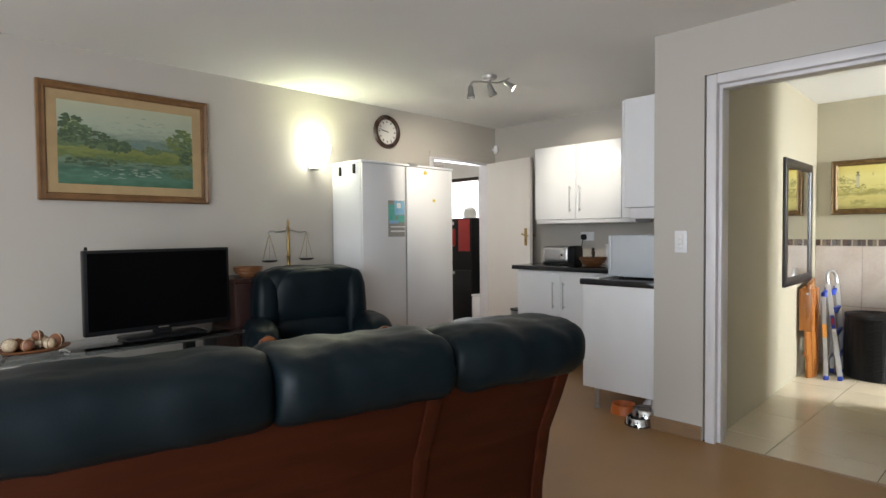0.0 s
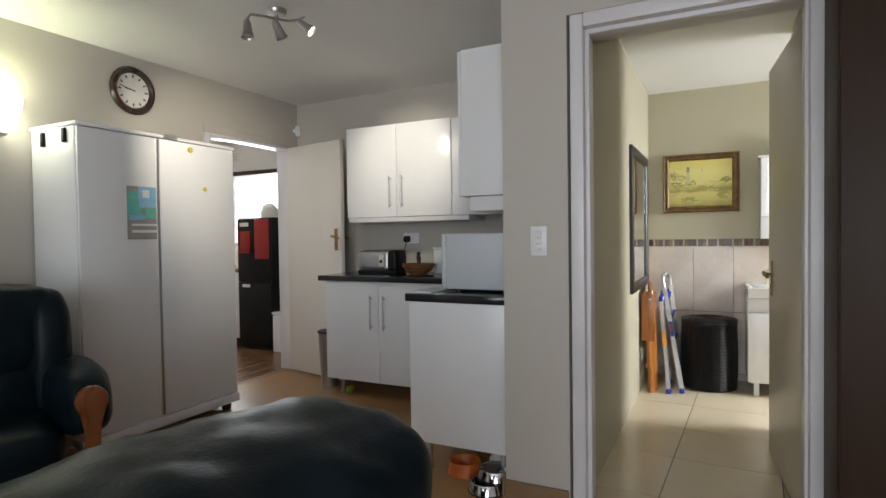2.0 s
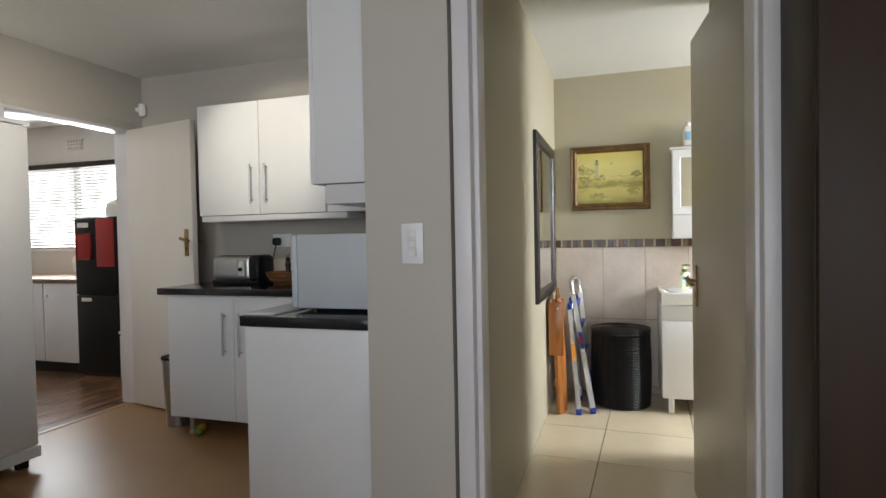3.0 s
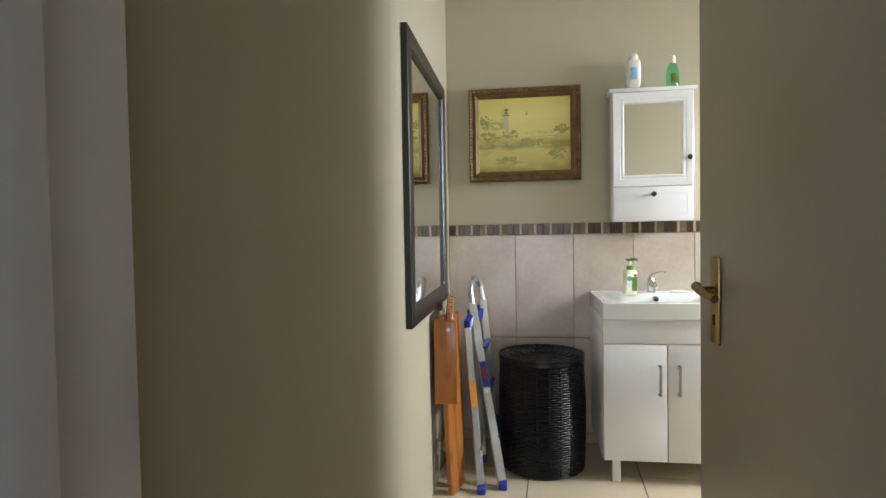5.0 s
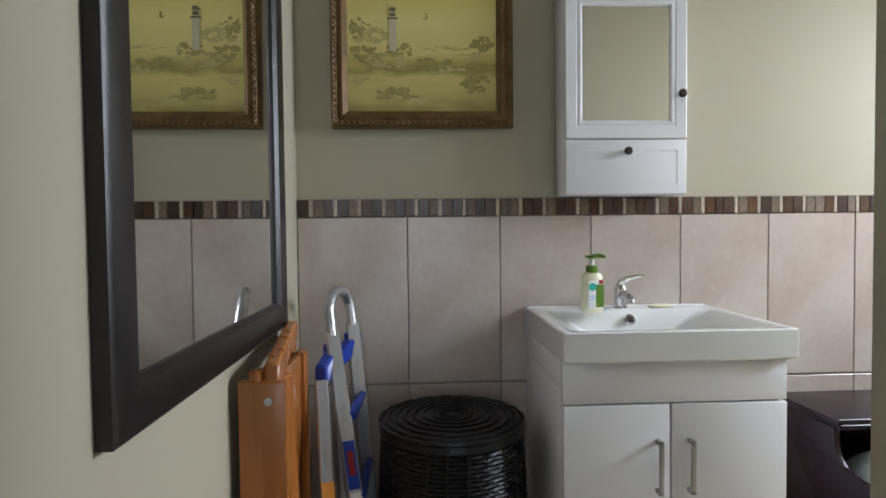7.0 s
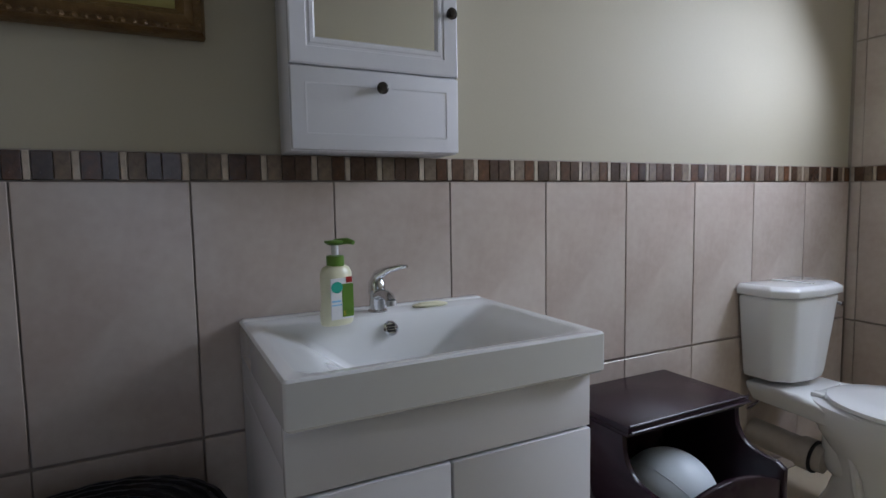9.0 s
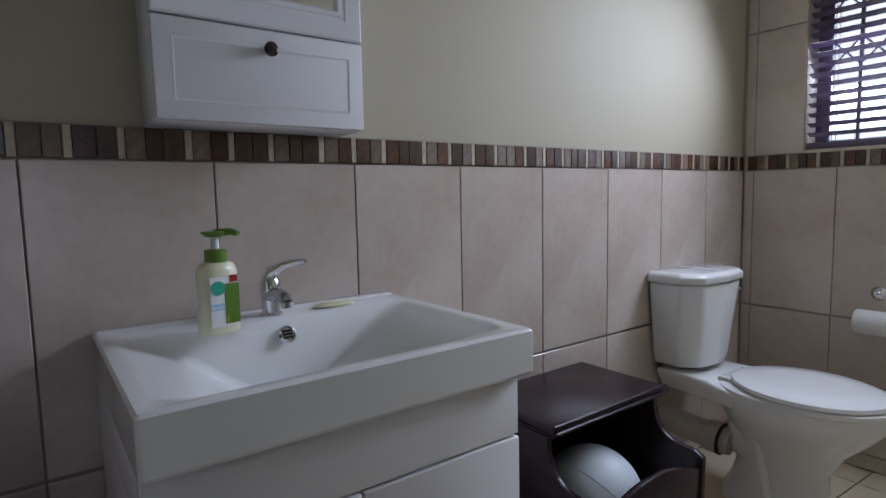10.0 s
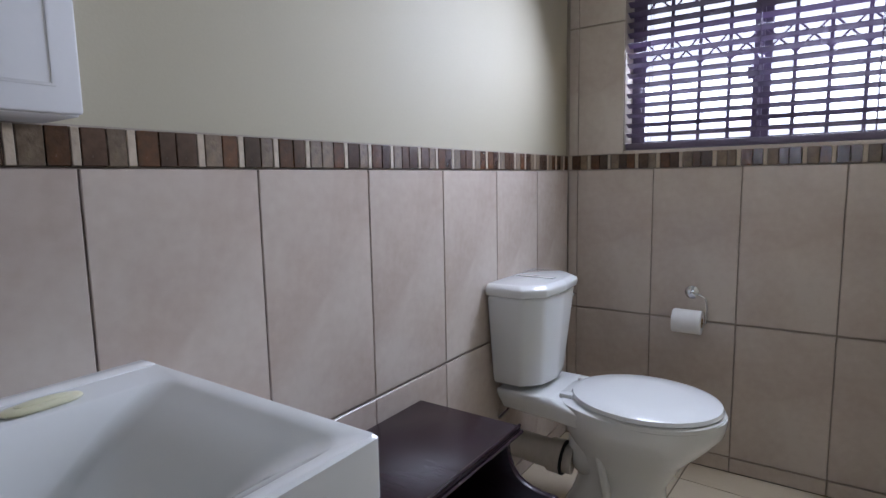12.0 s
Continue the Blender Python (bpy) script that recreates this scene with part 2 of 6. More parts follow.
setting("wall_next_room_side", boxes((2.4, 5.87, 7.6, 7.72, 0, H), (2.28, 2.4, TVY + 0.12, 7.72, 0, H)), M_WALL, "pale painted wall of the next room", "wall")
setting("backdrop_bathroom", boxes((3.6, 6.6, BS - 0.9, BS - 0.88, 0.4, 3.0)), M_OUTSIDE, "bright sky outside the bathroom window", "backdrop")
setting("backdrop_kitchen", boxes((6.5, 6.52, 4.8, 8.6, 0.4, 3.0)), M_OUTSIDE, "bright sky outside the next room", "backdrop")
setting("ground", boxes((-60, 60, -60, 60, -0.6, -0.5)), M_GROUT, "bare ground round the house", "ground")


# ---- shapes for things ----
def pillow(x0, x1, y0, y1, z0, z1, power=3.0, cuts=14, wrinkle=0.0, seed=0.0, end_power=0.0):
    """A soft, rounded block with creases."""
    bm = bmesh.new()
    bmesh.ops.create_cube(bm, size=2)
    bmesh.ops.subdivide_edges(bm, edges=list(bm.edges), cuts=cuts, use_grid_fill=True)
    c, h = Vector(((x0 + x1) / 2, (y0 + y1) / 2, (z0 + z1) / 2)), Vector(((x1 - x0) / 2, (y1 - y0) / 2, (z1 - z0) / 2))
    for v in bm.verts:
        e = end_power or power
        k = (abs(v.co.x) ** e + (abs(v.co.y) ** power + abs(v.co.z) ** power) ** (e / power)) ** (1 / e)
        d = v.co / k
        p = Vector((d.x * h.x, d.y * h.y, d.z * h.z))
        if wrinkle:
            q = Vector((p.x * 9 + seed, p.y * 9, p.z * 4))
            p += d.normalized() * wrinkle * (noise.noise(q) + 0.5 * noise.noise(q * 2.7))
        v.co = c + p
    return bm


def loft(rings, sides=32, cap=True):
    """A skin over ellipses (cx, cy, z, rx, ry)."""
    bm = bmesh.new()
    rows = [[bm.verts.new((cx + rx * math.cos(2 * math.pi * k / sides), cy + ry * math.sin(2 * math.pi * k / sides), z)) for k in range(sides)] for cx, cy, z, rx, ry in rings]
    for a, b in zip(rows, rows[1:]):
        for k in range(sides):
            bm.faces.new((a[k], a[(k + 1) % sides], b[(k + 1) % sides], b[k]))
    if cap:
        bm.faces.new(rows[0][::-1]), bm.faces.new(rows[-1])
    return bm


def side_profile(points, x0, x1, bevel=0.0):
    """An outline in y, z given a width along x."""
    bm = slab(points, 0, 1, 0)
    for v in bm.verts:
        y, z, t = v.co.x, v.co.y, v.co.z
        v.co = (x0 + (x1 - x0) * t, y, z)
    bmesh.ops.recalc_face_normals(bm, faces=bm.faces)
    if bevel:
        bmesh.ops.bevel(bm, geom=list(bm.edges), offset=bevel, segments=2, profile=0.5, affect="EDGES")
    return bm


def framed(x0, x1, z0, z1, w, depth, profile, y=0.0):
    """A mitred picture frame facing -y, its back at y; profile: (share of width, share of depth)."""
    bm = bmesh.new()
    rows = []
    for a, d in profile:
        i = a * w
        yy = y - d * depth
        rows.append([bm.verts.new(p) for p in ((x0 + i, yy, z0 + i), (x1 - i, yy, z0 + i), (x1 - i, yy, z1 - i), (x0 + i, yy, z1 - i))])
    n = len(rows)
    for j in range(n):
        a, b = rows[j], rows[(j + 1) % n]
        for k in range(4):
            bm.faces.new((a[k], a[(k + 1) % 4], b[(k + 1) % 4], b[k]))
    bmesh.ops.recalc_face_normals(bm, faces=bm.faces)
    return bm


def blob(cx, cz, rx, rz, y, seed, depth=0.002, points=26, rough=0.35):
    """An uneven dab of paint on a canvas that faces -y."""
    pts = []
    for k in range(points):
        a = 2 * math.pi * k / points
        r = 1 + rough * noise.noise(Vector((math.cos(a) * 2.3 + seed, math.sin(a) * 2.3, seed * 1.7))) * 1.6
        pts.append((cx + rx * r * math.cos(a), cz + rz * r * math.sin(a)))
    bm = slab(pts, 0, depth)
    for v in bm.verts:
        v.co = (v.co.x, y - v.co.z, v.co.y)
    return bm


def canvas_material(name, stops, z0, z1, warp=0.12, scale=9.0, rough=0.45):
    """Broad brush bands from bottom to top."""
    m = bpy.data.materials.new(name)
    m.use_nodes = True
    n, l = m.node_tree.nodes, m.node_tree.links
    p = n["Principled BSDF"]
    tc, sep, mr = n.new("ShaderNodeTexCoord"), n.new("ShaderNodeSeparateXYZ"), n.new("ShaderNodeMapRange")
    mr.inputs["From Min"].default_value, mr.inputs["From Max"].default_value = z0, z1
    no, mp = n.new("ShaderNodeTexNoise"), n.new("ShaderNodeMapping")
    mp.inputs["Scale"].default_value = (0.55, 1, 1.6)
    no.inputs["Scale"].default_value, no.inputs["Detail"].default_value = scale, 6
    l.new(tc.outputs["Object"], sep.inputs[0]), l.new(tc.outputs["Object"], mp.inputs[0]), l.new(mp.outputs[0], no.inputs["Vector"])
    l.new(sep.outputs["Z"], mr.inputs["Value"])
    add = n.new("ShaderNodeMath")
    add.operation, add.inputs[1].default_value = "MULTIPLY_ADD", warp * 2
    l.new(no.outputs[0], add.inputs[0])
    sub = n.new("ShaderNodeMath")
    sub.operation, sub.inputs[1].default_value = "SUBTRACT", warp
    l.new(mr.outputs[0], sub.inputs[0]), l.new(sub.outputs[0], add.inputs[2])
    ramp = n.new("ShaderNodeValToRGB")
    el = ramp.color_ramp.elements
    while len(el) < len(stops):
        el.new(0.5)
    for e, (pos, c) in zip(el, stops):
        e.position, e.color = pos, (*c, 1)
    l.new(add.outputs[0], ramp.inputs[0])
    l.new(ramp.outputs[0], p.inputs["Base Color"])
    p.inputs["Roughness"].default_value = rough
    b = n.new("ShaderNodeBump")
    b.inputs["Strength"].default_value, b.inputs["Distance"].default_value = 0.3, 0.002
    l.new(no.outputs[0], b.inputs["Height"]), l.new(b.outputs[0], p.inputs["Normal"])
    return m


M_GREEN = mat("green_leather", (0.0045, 0.0105, 0.0145), (0.003, 0.007, 0.0095), 5, 0.40, 0.14, 140)
dull(M_GREEN, 0.15)
M_SOFAWOOD = mat("red_stained_wood", (0.046, 0.0105, 0.0042), (0.026, 0.006, 0.003), 4, 0.42, 0.08, 40, stretch=(1, 6, 6))
dull(M_SOFAWOOD, 0.15)
M_ARMWOOD = mat("orange_stained_wood", (0.22, 0.07, 0.022), (0.14, 0.04, 0.012), 5, 0.28, 0.05, 50, stretch=(4, 4, 1))
M_REDWOOD = mat("mahogany", (0.035, 0.010, 0.007), (0.020, 0.006, 0.004), 5, 0.4, 0.05, 50, stretch=(6, 6, 0.6))
M_PINE = mat("varnished_pine", (0.42, 0.155, 0.032), (0.30, 0.10, 0.02), 4, 0.28, 0.06, 50, stretch=(7, 7, 0.7))
M_GILT = mat("old_gilt", (0.22, 0.13, 0.045), (0.10, 0.055, 0.02), 22, 0.4, 0.6, 90, 0.35)
M_GILTWOOD = mat("walnut_gilt", (0.23, 0.12, 0.05), (0.14, 0.07, 0.03), 10, 0.35, 0.2, 60, 0.1)
M_LINEN = mat("linen_slip", (0.44, 0.31, 0.16), (0.38, 0.26, 0.13), 12, 0.7, 0.3, 300)
M_GRANITE = mat("black_granite", (0.014, 0.014, 0.016), (0.03, 0.03, 0.032), 90, 0.12, 0.02, 300)
M_CERAMIC = mat("white_ceramic", (0.80, 0.81, 0.80), (0.78, 0.79, 0.78), 2, 0.08, 0.0, 50, coat=0.5)
M_WICKER = mat("black_wicker", (0.014, 0.013, 0.014), (0.008, 0.008, 0.008), 12, 0.32, 0.2, 90)
dull(M_WICKER, 0.25)
M_ESPRESSO = mat("espresso_wood", (0.028, 0.014, 0.020), (0.018, 0.009, 0.013), 5, 0.24, 0.08, 50, stretch=(1, 5, 5))
dull(M_ESPRESSO, 0.3)
M_ALU = mat("aluminium", (0.62, 0.62, 0.62), (0.52, 0.52, 0.53), 7, 0.34, 0.06, 120, 0.9, stretch=(8, 8, 1))
M_BLUE = mat("blue_plastic", (0.012, 0.045, 0.36), (0.01, 0.035, 0.28), 6, 0.35)
M_ORANGE = mat("orange_sticker", (0.70, 0.28, 0.03), None, 6, 0.5)
M_RED = mat("red_plastic", (0.35, 0.015, 0.012), (0.28, 0.012, 0.01), 6, 0.35)
M_CREAM = mat("cream_plastic", (0.74, 0.72, 0.50), (0.70, 0.68, 0.47), 6, 0.3)
M_LEAF = mat("green_plastic", (0.12, 0.24, 0.02), (0.09, 0.19, 0.015), 6, 0.35)
M_PAPER = mat("white_paper", (0.80, 0.79, 0.77), (0.76, 0.75, 0.73), 30, 0.85, 0.15, 200)
M_GREYP = mat("grey_paper", (0.38, 0.36, 0.33), (0.28, 0.26, 0.24), 40, 0.8)
M_SKYP = mat("sky_print", (0.22, 0.46, 0.68), (0.30, 0.55, 0.72), 25, 0.6)
M_TEAL = mat("teal_print", (0.10, 0.46, 0.38), (0.2, 0.55, 0.45), 25, 0.6)
M_YELLOW = mat("yellow_print", (0.72, 0.55, 0.05), None, 25, 0.5)
M_MICRO = mat("silver_paint", (0.55, 0.58, 0.62), (0.52, 0.55, 0.59), 3, 0.45, 0.02, 150, 0.05)
M_BASKET = mat("basket_cane", (0.26, 0.11, 0.04), (0.14, 0.055, 0.02), 40, 0.5, 0.6, 160)
M_SCREEN = mat("tv_screen", (0.003, 0.003, 0.0035), None, 3, 0.22)
dull(M_SCREEN, 0.05)
M_TGLASS = clear("smoked_glass", (0.42, 0.46, 0.47))
M_SHELL1 = mat("pale_shell", (0.62, 0.52, 0.38), (0.42, 0.30, 0.18), 60, 0.45, 0.3, 120)
M_SHELL2 = mat("brown_shell", (0.28, 0.12, 0.06), (0.16, 0.06, 0.03), 60, 0.45, 0.3, 120)
M_BLIND = mat("plum_blind", (0.13, 0.10, 0.16), (0.10, 0.075, 0.125), 4, 0.3, 0.05, 60, stretch=(0.6, 6, 6))
M_WBLIND = mat("white_blind", (0.80, 0.80, 0.78), None, 4, 0.4)
M_BOWLORANGE = mat("orange_plastic", (0.60, 0.15, 0.03), None, 6, 0.4)
M_DIAL = mat("clock_dial", (0.78, 0.76, 0.72), (0.72, 0.70, 0.66), 6, 0.4)
M_CLOCKWOOD = mat("clock_wood", (0.045, 0.02, 0.012), (0.03, 0.013, 0.008), 8, 0.28)
M_PIPE = mat("grey_pvc", (0.52, 0.48, 0.42), (0.42, 0.38, 0.33), 9, 0.4, 0.1, 60)
M_BUNDLE = mat("pale_plastic_ball", (0.66, 0.72, 0.76), (0.60, 0.66, 0.70), 5, 0.5, 0.1, 40)
M_GREENDRINK = clear("green_liquid", (0.25, 0.75, 0.45), 0.1)
M_DOT = mat("teal_label", (0.03, 0.38, 0.26), None, 6, 0.4)


# ---- doors and frames ----
def door_frame(name, label):
    t = thing(name, label, "door frame")
    t["kind"] = "structure"
    return t


frame_b = door_frame("door_frame_1", "pale painted steel frame round the bathroom doorway")
part("left_jamb", joined(boxes((WX - 0.016, WX + 0.20, BN - 0.035, BN + 0.022, 0, 2.152), bevel=0.006), boxes((WX + 0.03, WX + 0.09, BN - 0.052, BN - 0.03, 0, 2.095), bevel=0.004)), M_FRAME, frame_b)
part("right_jamb", joined(boxes((WX - 0.016, WX + 0.225, 0.618, 0.70, 0, 2.152), bevel=0.006), boxes((WX + 0.03, WX + 0.09, 0.694, 0.712, 0, 2.095), bevel=0.004)), M_FRAME, frame_b)
part("head", joined(boxes((WX - 0.014, WX + 0.222, 0.70, BN - 0.035, 2.095, 2.155), bevel=0.006), boxes((WX + 0.03, WX + 0.09, 0.70, BN - 0.04, 2.075, 2.10), bevel=0.004)), M_FRAME, frame_b)
frame_k = door_frame("door_frame_2", "pale painted frame of the kitchen doorway")
part("left_jamb", boxes((3.645, 3.70, TVY - 0.012, TVY + 0.13, 0, 2.04), bevel=0.005), M_FRAME, frame_k)
part("right_jamb", boxes((4.575, 4.635, TVY - 0.012, TVY + 0.13, 0, 2.04), bevel=0.005), M_FRAME, frame_k)
part("head", boxes((3.645, 4.635, TVY - 0.006, TVY + 0.13, 2.04, 2.10), bevel=0.003), M_WALL, frame_k, "head in the colour of the wall")
part("head_lip", boxes((3.645, 4.635, TVY - 0.014, TVY + 0.12, 2.02, 2.04), bevel=0.004), M_FRAME, frame_k)


def lever_set(door, x, y, z, side, way):
    """Brass back plate with lever and keyhole on the leaf's face; side: +1 or -1 along y; way: the lever's run along x."""
    plate = part("handle_plate", boxes((x - 0.021, x + 0.021, y, y + side * 0.006, z - 0.115, z + 0.07), bevel=0.003), M_BRASS, door, "worn brass back plate")
    s = side
    part("lever", joined(tube([(x, y, z), (x, y + s * 0.036, z)], 0.008), tube([(x - way * 0.062, y + s * 0.030, z - 0.012), (x - way * 0.03, y + s * 0.035, z - 0.008), (x, y + s * 0.036, z), (x + way * 0.012, y + s * 0.036, z + 0.004), (x + way * 0.022, y + s * 0.034, z + 0.006)], [0.009, 0.0065, 0.0095, 0.0075, 0.011])), M_BRASS, plate, "curved brass lever")
    part("keyhole", boxes((x - 0.004, x + 0.004, y + s * 0.0055, y + s * 0.0075, z - 0.075, z - 0.052)), M_BLACK, plate, "dark keyhole")


def plain_door(name, label, length, x, y, turn, handle_z, handle_x, way, leaf_top=2.03, paint=None):
    d = thing(name, label, "door", x, y, 0.0, turn)
    part("leaf", boxes((0, length, -0.04, 0, 0.012, leaf_top), bevel=0.003), paint or M_DOOR, d)
    lever_set(d, handle_x, 0, handle_z, 1, way)
    lever_set(d, handle_x, -0.04, handle_z, -1, way)
    for z in (0.25, 1.75):
        part("hinge", tube([(-0.008, 0.004, z - 0.05), (-0.008, 0.004, z + 0.05)], 0.007, 10), M_STEEL, d)
    return d


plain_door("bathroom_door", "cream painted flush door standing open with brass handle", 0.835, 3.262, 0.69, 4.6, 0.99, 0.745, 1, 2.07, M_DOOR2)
plain_door("kitchen_door", "cream painted flush door opened against the kitchen cupboards", 0.715, 4.585, 4.52, -101.5, 1.22, 0.655, -1)

# ---- skirtings ----
setting("baseboard_1", boxes((WX - 0.016, WX, BN + 0.042, 1.885, 0, 0.085), (WX - 0.016, WX + 0.06, 1.885, 1.90, 0, 0.085), bevel=0.004), M_SKIRT, "brown wooden skirting beside the bathroom door", "skirting")
setting("baseboard_2", boxes((-2.6, 3.645, TVY - 0.014, TVY, 0, 0.085), bevel=0.004), M_SKIRT, "brown wooden skirting under the television wall", "skirting")
setting("threshold", boxes((WX - 0.004, WX + 0.016, 0.69, BN - 0.035, -0.004, 0.004), bevel=0.001), M_SKIRT, "thin brown threshold strip", "threshold")
setting("threshold_kitchen", boxes((3.70, 4.575, TVY + 0.04, TVY + 0.08, -0.006, 0.004), bevel=0.001), M_SKIRT, "thin brown threshold strip", "threshold")


# ---- lounge ----
def sofa():
    t = thing("sofa", "green leather three-seat sofa with red stained wooden back", "sofa", 1.325, 1.5625, 0, -14.0)
    t.scale = (0.865, 1.0, 0.983)
    L = 2.08
    back = [(-0.035, 0.10), (0.0, 0.10), (-0.012, 0.35), (-0.05, 0.58), (-0.10, 0.73), (-0.17, 0.85), (-0.205, 0.845), (-0.15, 0.70), (-0.085, 0.55), (-0.045, 0.33)]
    part("back_panel", side_profile([(y + 0.035, z) for y, z in back], -L, -0.005, 0.004), M_SOFAWOOD, t, "red stained veneer back")
    part("back_rail", tube([(-L, -0.150, 0.835), (-0.004, -0.150, 0.835)], 0.021, 10), M_SOFAWOOD, t)
    part("panel_ledge", tube([(-L, -0.085, 0.70), (-0.02, -0.085, 0.70)], 0.012, 8), M_SOFAWOOD, t)
    for x in (-0.03, -0.62, -2.05):
        part("back_post", side_profile([(y * 1.02 + 0.026, z) for y, z in back], x - 0.03, x + 0.028, 0.004), M_SOFAWOOD, t)
    for i, (a, b, end) in enumerate(((-0.575, 0.085, 4.5), (-1.18, -0.565, 9.0), (-2.08, -1.17, 9.0))):
        c = part("back_cushion", pillow(a, b, -0.225, 0.14, 0.765, 0.975, 2.8, 20, 0.011, i * 3.1, end), M_GREEN, t, "plump green leather head cushion")
        part("lower_cushion", pillow(a + 0.01, b - 0.01, -0.02, 0.26, 0.36, 0.80, 4, 8, 0.006, i), M_GREEN, t)
    for i in range(3):
        part("seat_cushion", pillow(-0.69 * i - 0.69, -0.69 * i, 0.20, 0.88, 0.28, 0.47, 4, 8, 0.006, i * 2), M_GREEN, t)
    part("base", boxes((-L, -0.01, 0.02, 0.84, 0.08, 0.30), bevel=0.01), M_SOFAWOOD, t)
    for x in (-0.14, -1.94):
        part("arm", pillow(x - 0.11, x + 0.11, 0.10, 0.86, 0.30, 0.63, 4, 8, 0.006), M_GREEN, t)
    for x in (-0.1, -1.98):
        for y in (0.1, 0.78):
            part("foot", lathe([(0.02, 0), (0.035, 0.0), (0.04, 0.05), (0.03, 0.09), (0, 0.09)], 12, x, y), M_SOFAWOOD, t)


def armchair():
    t = thing("armchair", "green leather armchair with orange wooden arm fronts", "armchair", 1.745, 3.74, 0, -20)
    t.scale = (0.94, 0.94, 1.0)
    part("base", boxes((-0.40, 0.40, -0.36, 0.36, 0.08, 0.30), bevel=0.012), M_ARMWOOD, t)
    part("seat_cushion", pillow(-0.33, 0.33, -0.44, 0.20, 0.26, 0.50, 4, 12, 0.008, 2), M_GREEN, t)
    part("back", pillow(-0.40, 0.41, 0.06, 0.40, 0.30, 1.02, 5.5, 18, 0.012, 5), M_GREEN, t)
    part("head_pad", pillow(-0.31, 0.31, 0.035, 0.25, 0.60, 1.005, 3.2, 16, 0.008, 8), M_GREEN, t)
    part("lumbar_pad", pillow(-0.32, 0.32, 0.02, 0.24, 0.40, 0.68, 3.2, 14, 0.008, 9), M_GREEN, t)
    for s in (-1, 1):
        part("wing", pillow(s * 0.335 - 0.10, s * 0.335 + 0.10, 0.025, 0.38, 0.34, 0.995, 3.0, 16, 0.006, s), M_GREEN, t)
        arm = part("arm", pillow(s * 0.40 - 0.115, s * 0.40 + 0.115, -0.42, 0.28, 0.40, 0.69, 3, 14, 0.008, 3 + s), M_GREEN, t)
        prof = [(-0.032, 0.10), (0.032, 0.10), (0.026, 0.30), (0.030, 0.46)] + [(0.062 * math.cos(radians(a)), 0.575 + 0.062 * math.sin(radians(a))) for a in range(-40, 221, 20)] + [(-0.030, 0.46), (-0.026, 0.30)]
        front = slab(prof, 0, 0.04, 0.008)
        for v in front.verts:
            v.co = (s * 0.40 + v.co.x, -0.435 + v.co.z, v.co.y)
        part("arm_front", front, M_ARMWOOD, arm, "carved orange wooden arm front")
        for y in (-0.33, 0.30):
            part("foot", lathe([(0, 0), (0.03, 0), (0.035, 0.05), (0.028, 0.09), (0, 0.09)], 12, s * 0.33, y), M_ARMWOOD, t)


def television():
    t = thing("television", "black flat-screen television on a glass stand", "television", 0.874, 4.13, 0.612)
    part("bezel", boxes((-0.435, 0.435, 0.0, 0.06, 0.045, 0.555), bevel=0.008), M_BLACK, t)
    part("screen", boxes((-0.415, 0.415, -0.003, 0.004, 0.075, 0.537)), M_SCREEN, t, "dark glossy screen")
    part("neck", boxes((-0.055, 0.055, 0.015, 0.045, 0.012, 0.06), bevel=0.004), M_BLACK, t)
    part("foot", boxes((-0.24, 0.24, -0.10, 0.12, 0.0, 0.016), bevel=0.007), M_BLACK, t, "glossy black foot")
    part("badge", boxes((-0.03, 0.03, -0.004, 0.0, 0.056, 0.064)), M_STEEL, t)
    part("sensor", boxes((-0.42, -0.405, 0.02, 0.04, 0.553, 0.575), bevel=0.003), M_BLACK, t)


def tv_stand():
    t = thing("television_stand", "glass television stand with black columns", "tv stand", 0.70, 4.14, 0)
    for z in (0.60, 0.10):
        part("glass_shelf", boxes((-0.70, 0.66, -0.28, 0.26, z, z + 0.010), bevel=0.003), M_TGLASS, t, "smoked glass shelf")
    part("middle_shelf", boxes((-0.42, 0.32, -0.20, 0.20, 0.335, 0.350), bevel=0.004), M_BLACK, t, "black glass middle shelf")
    for x in (-0.36, 0.26):
        for y in (-0.19, 0.14):
            part("shelf_bracket", boxes((x - 0.016, x + 0.016, y - 0.014, y + 0.014, 0.350, 0.372), bevel=0.004), M_CHROME, t, "chrome bracket")
    for x in (-0.5, 0.40):
        for y in (-0.17, 0.18):
            part("column", boxes((x - 0.035, x + 0.035, y - 0.03, y + 0.03, 0, 0.598), bevel=0.008), M_BLACK, t, "black column")
    part("shelf_clip", boxes((0.58, 0.63, -0.285, -0.255, 0.585, 0.625), bevel=0.004), M_CHROME, t)


sofa()
armchair()
tv_stand()
television()


def media_box(name, label, x, y, z, w, d, h):
    t = thing(name, label, "media player", x, y, z)
    part("body", boxes((-w / 2, w / 2, -d / 2, d / 2, 0, h), bevel=0.005), M_BLACK, t)
    part("display", boxes((w * 0.12, w * 0.24, -d / 2 - 0.002, -d / 2 + 0.004, h * 0.45, h * 0.7)), M_STEEL, t)
    part("button", boxes((w * 0.3, w * 0.38, -d / 2 - 0.002, -d / 2 + 0.004, h * 0.2, h * 0.4)), M_STEEL, t)


media_box("media_player", "black media player on the black middle shelf", 0.66, 4.04, 0.351, 0.40, 0.28, 0.08)
media_box("media_player", "low black receiver on the bottom shelf", 0.62, 4.04, 0.111, 0.45, 0.28, 0.12)


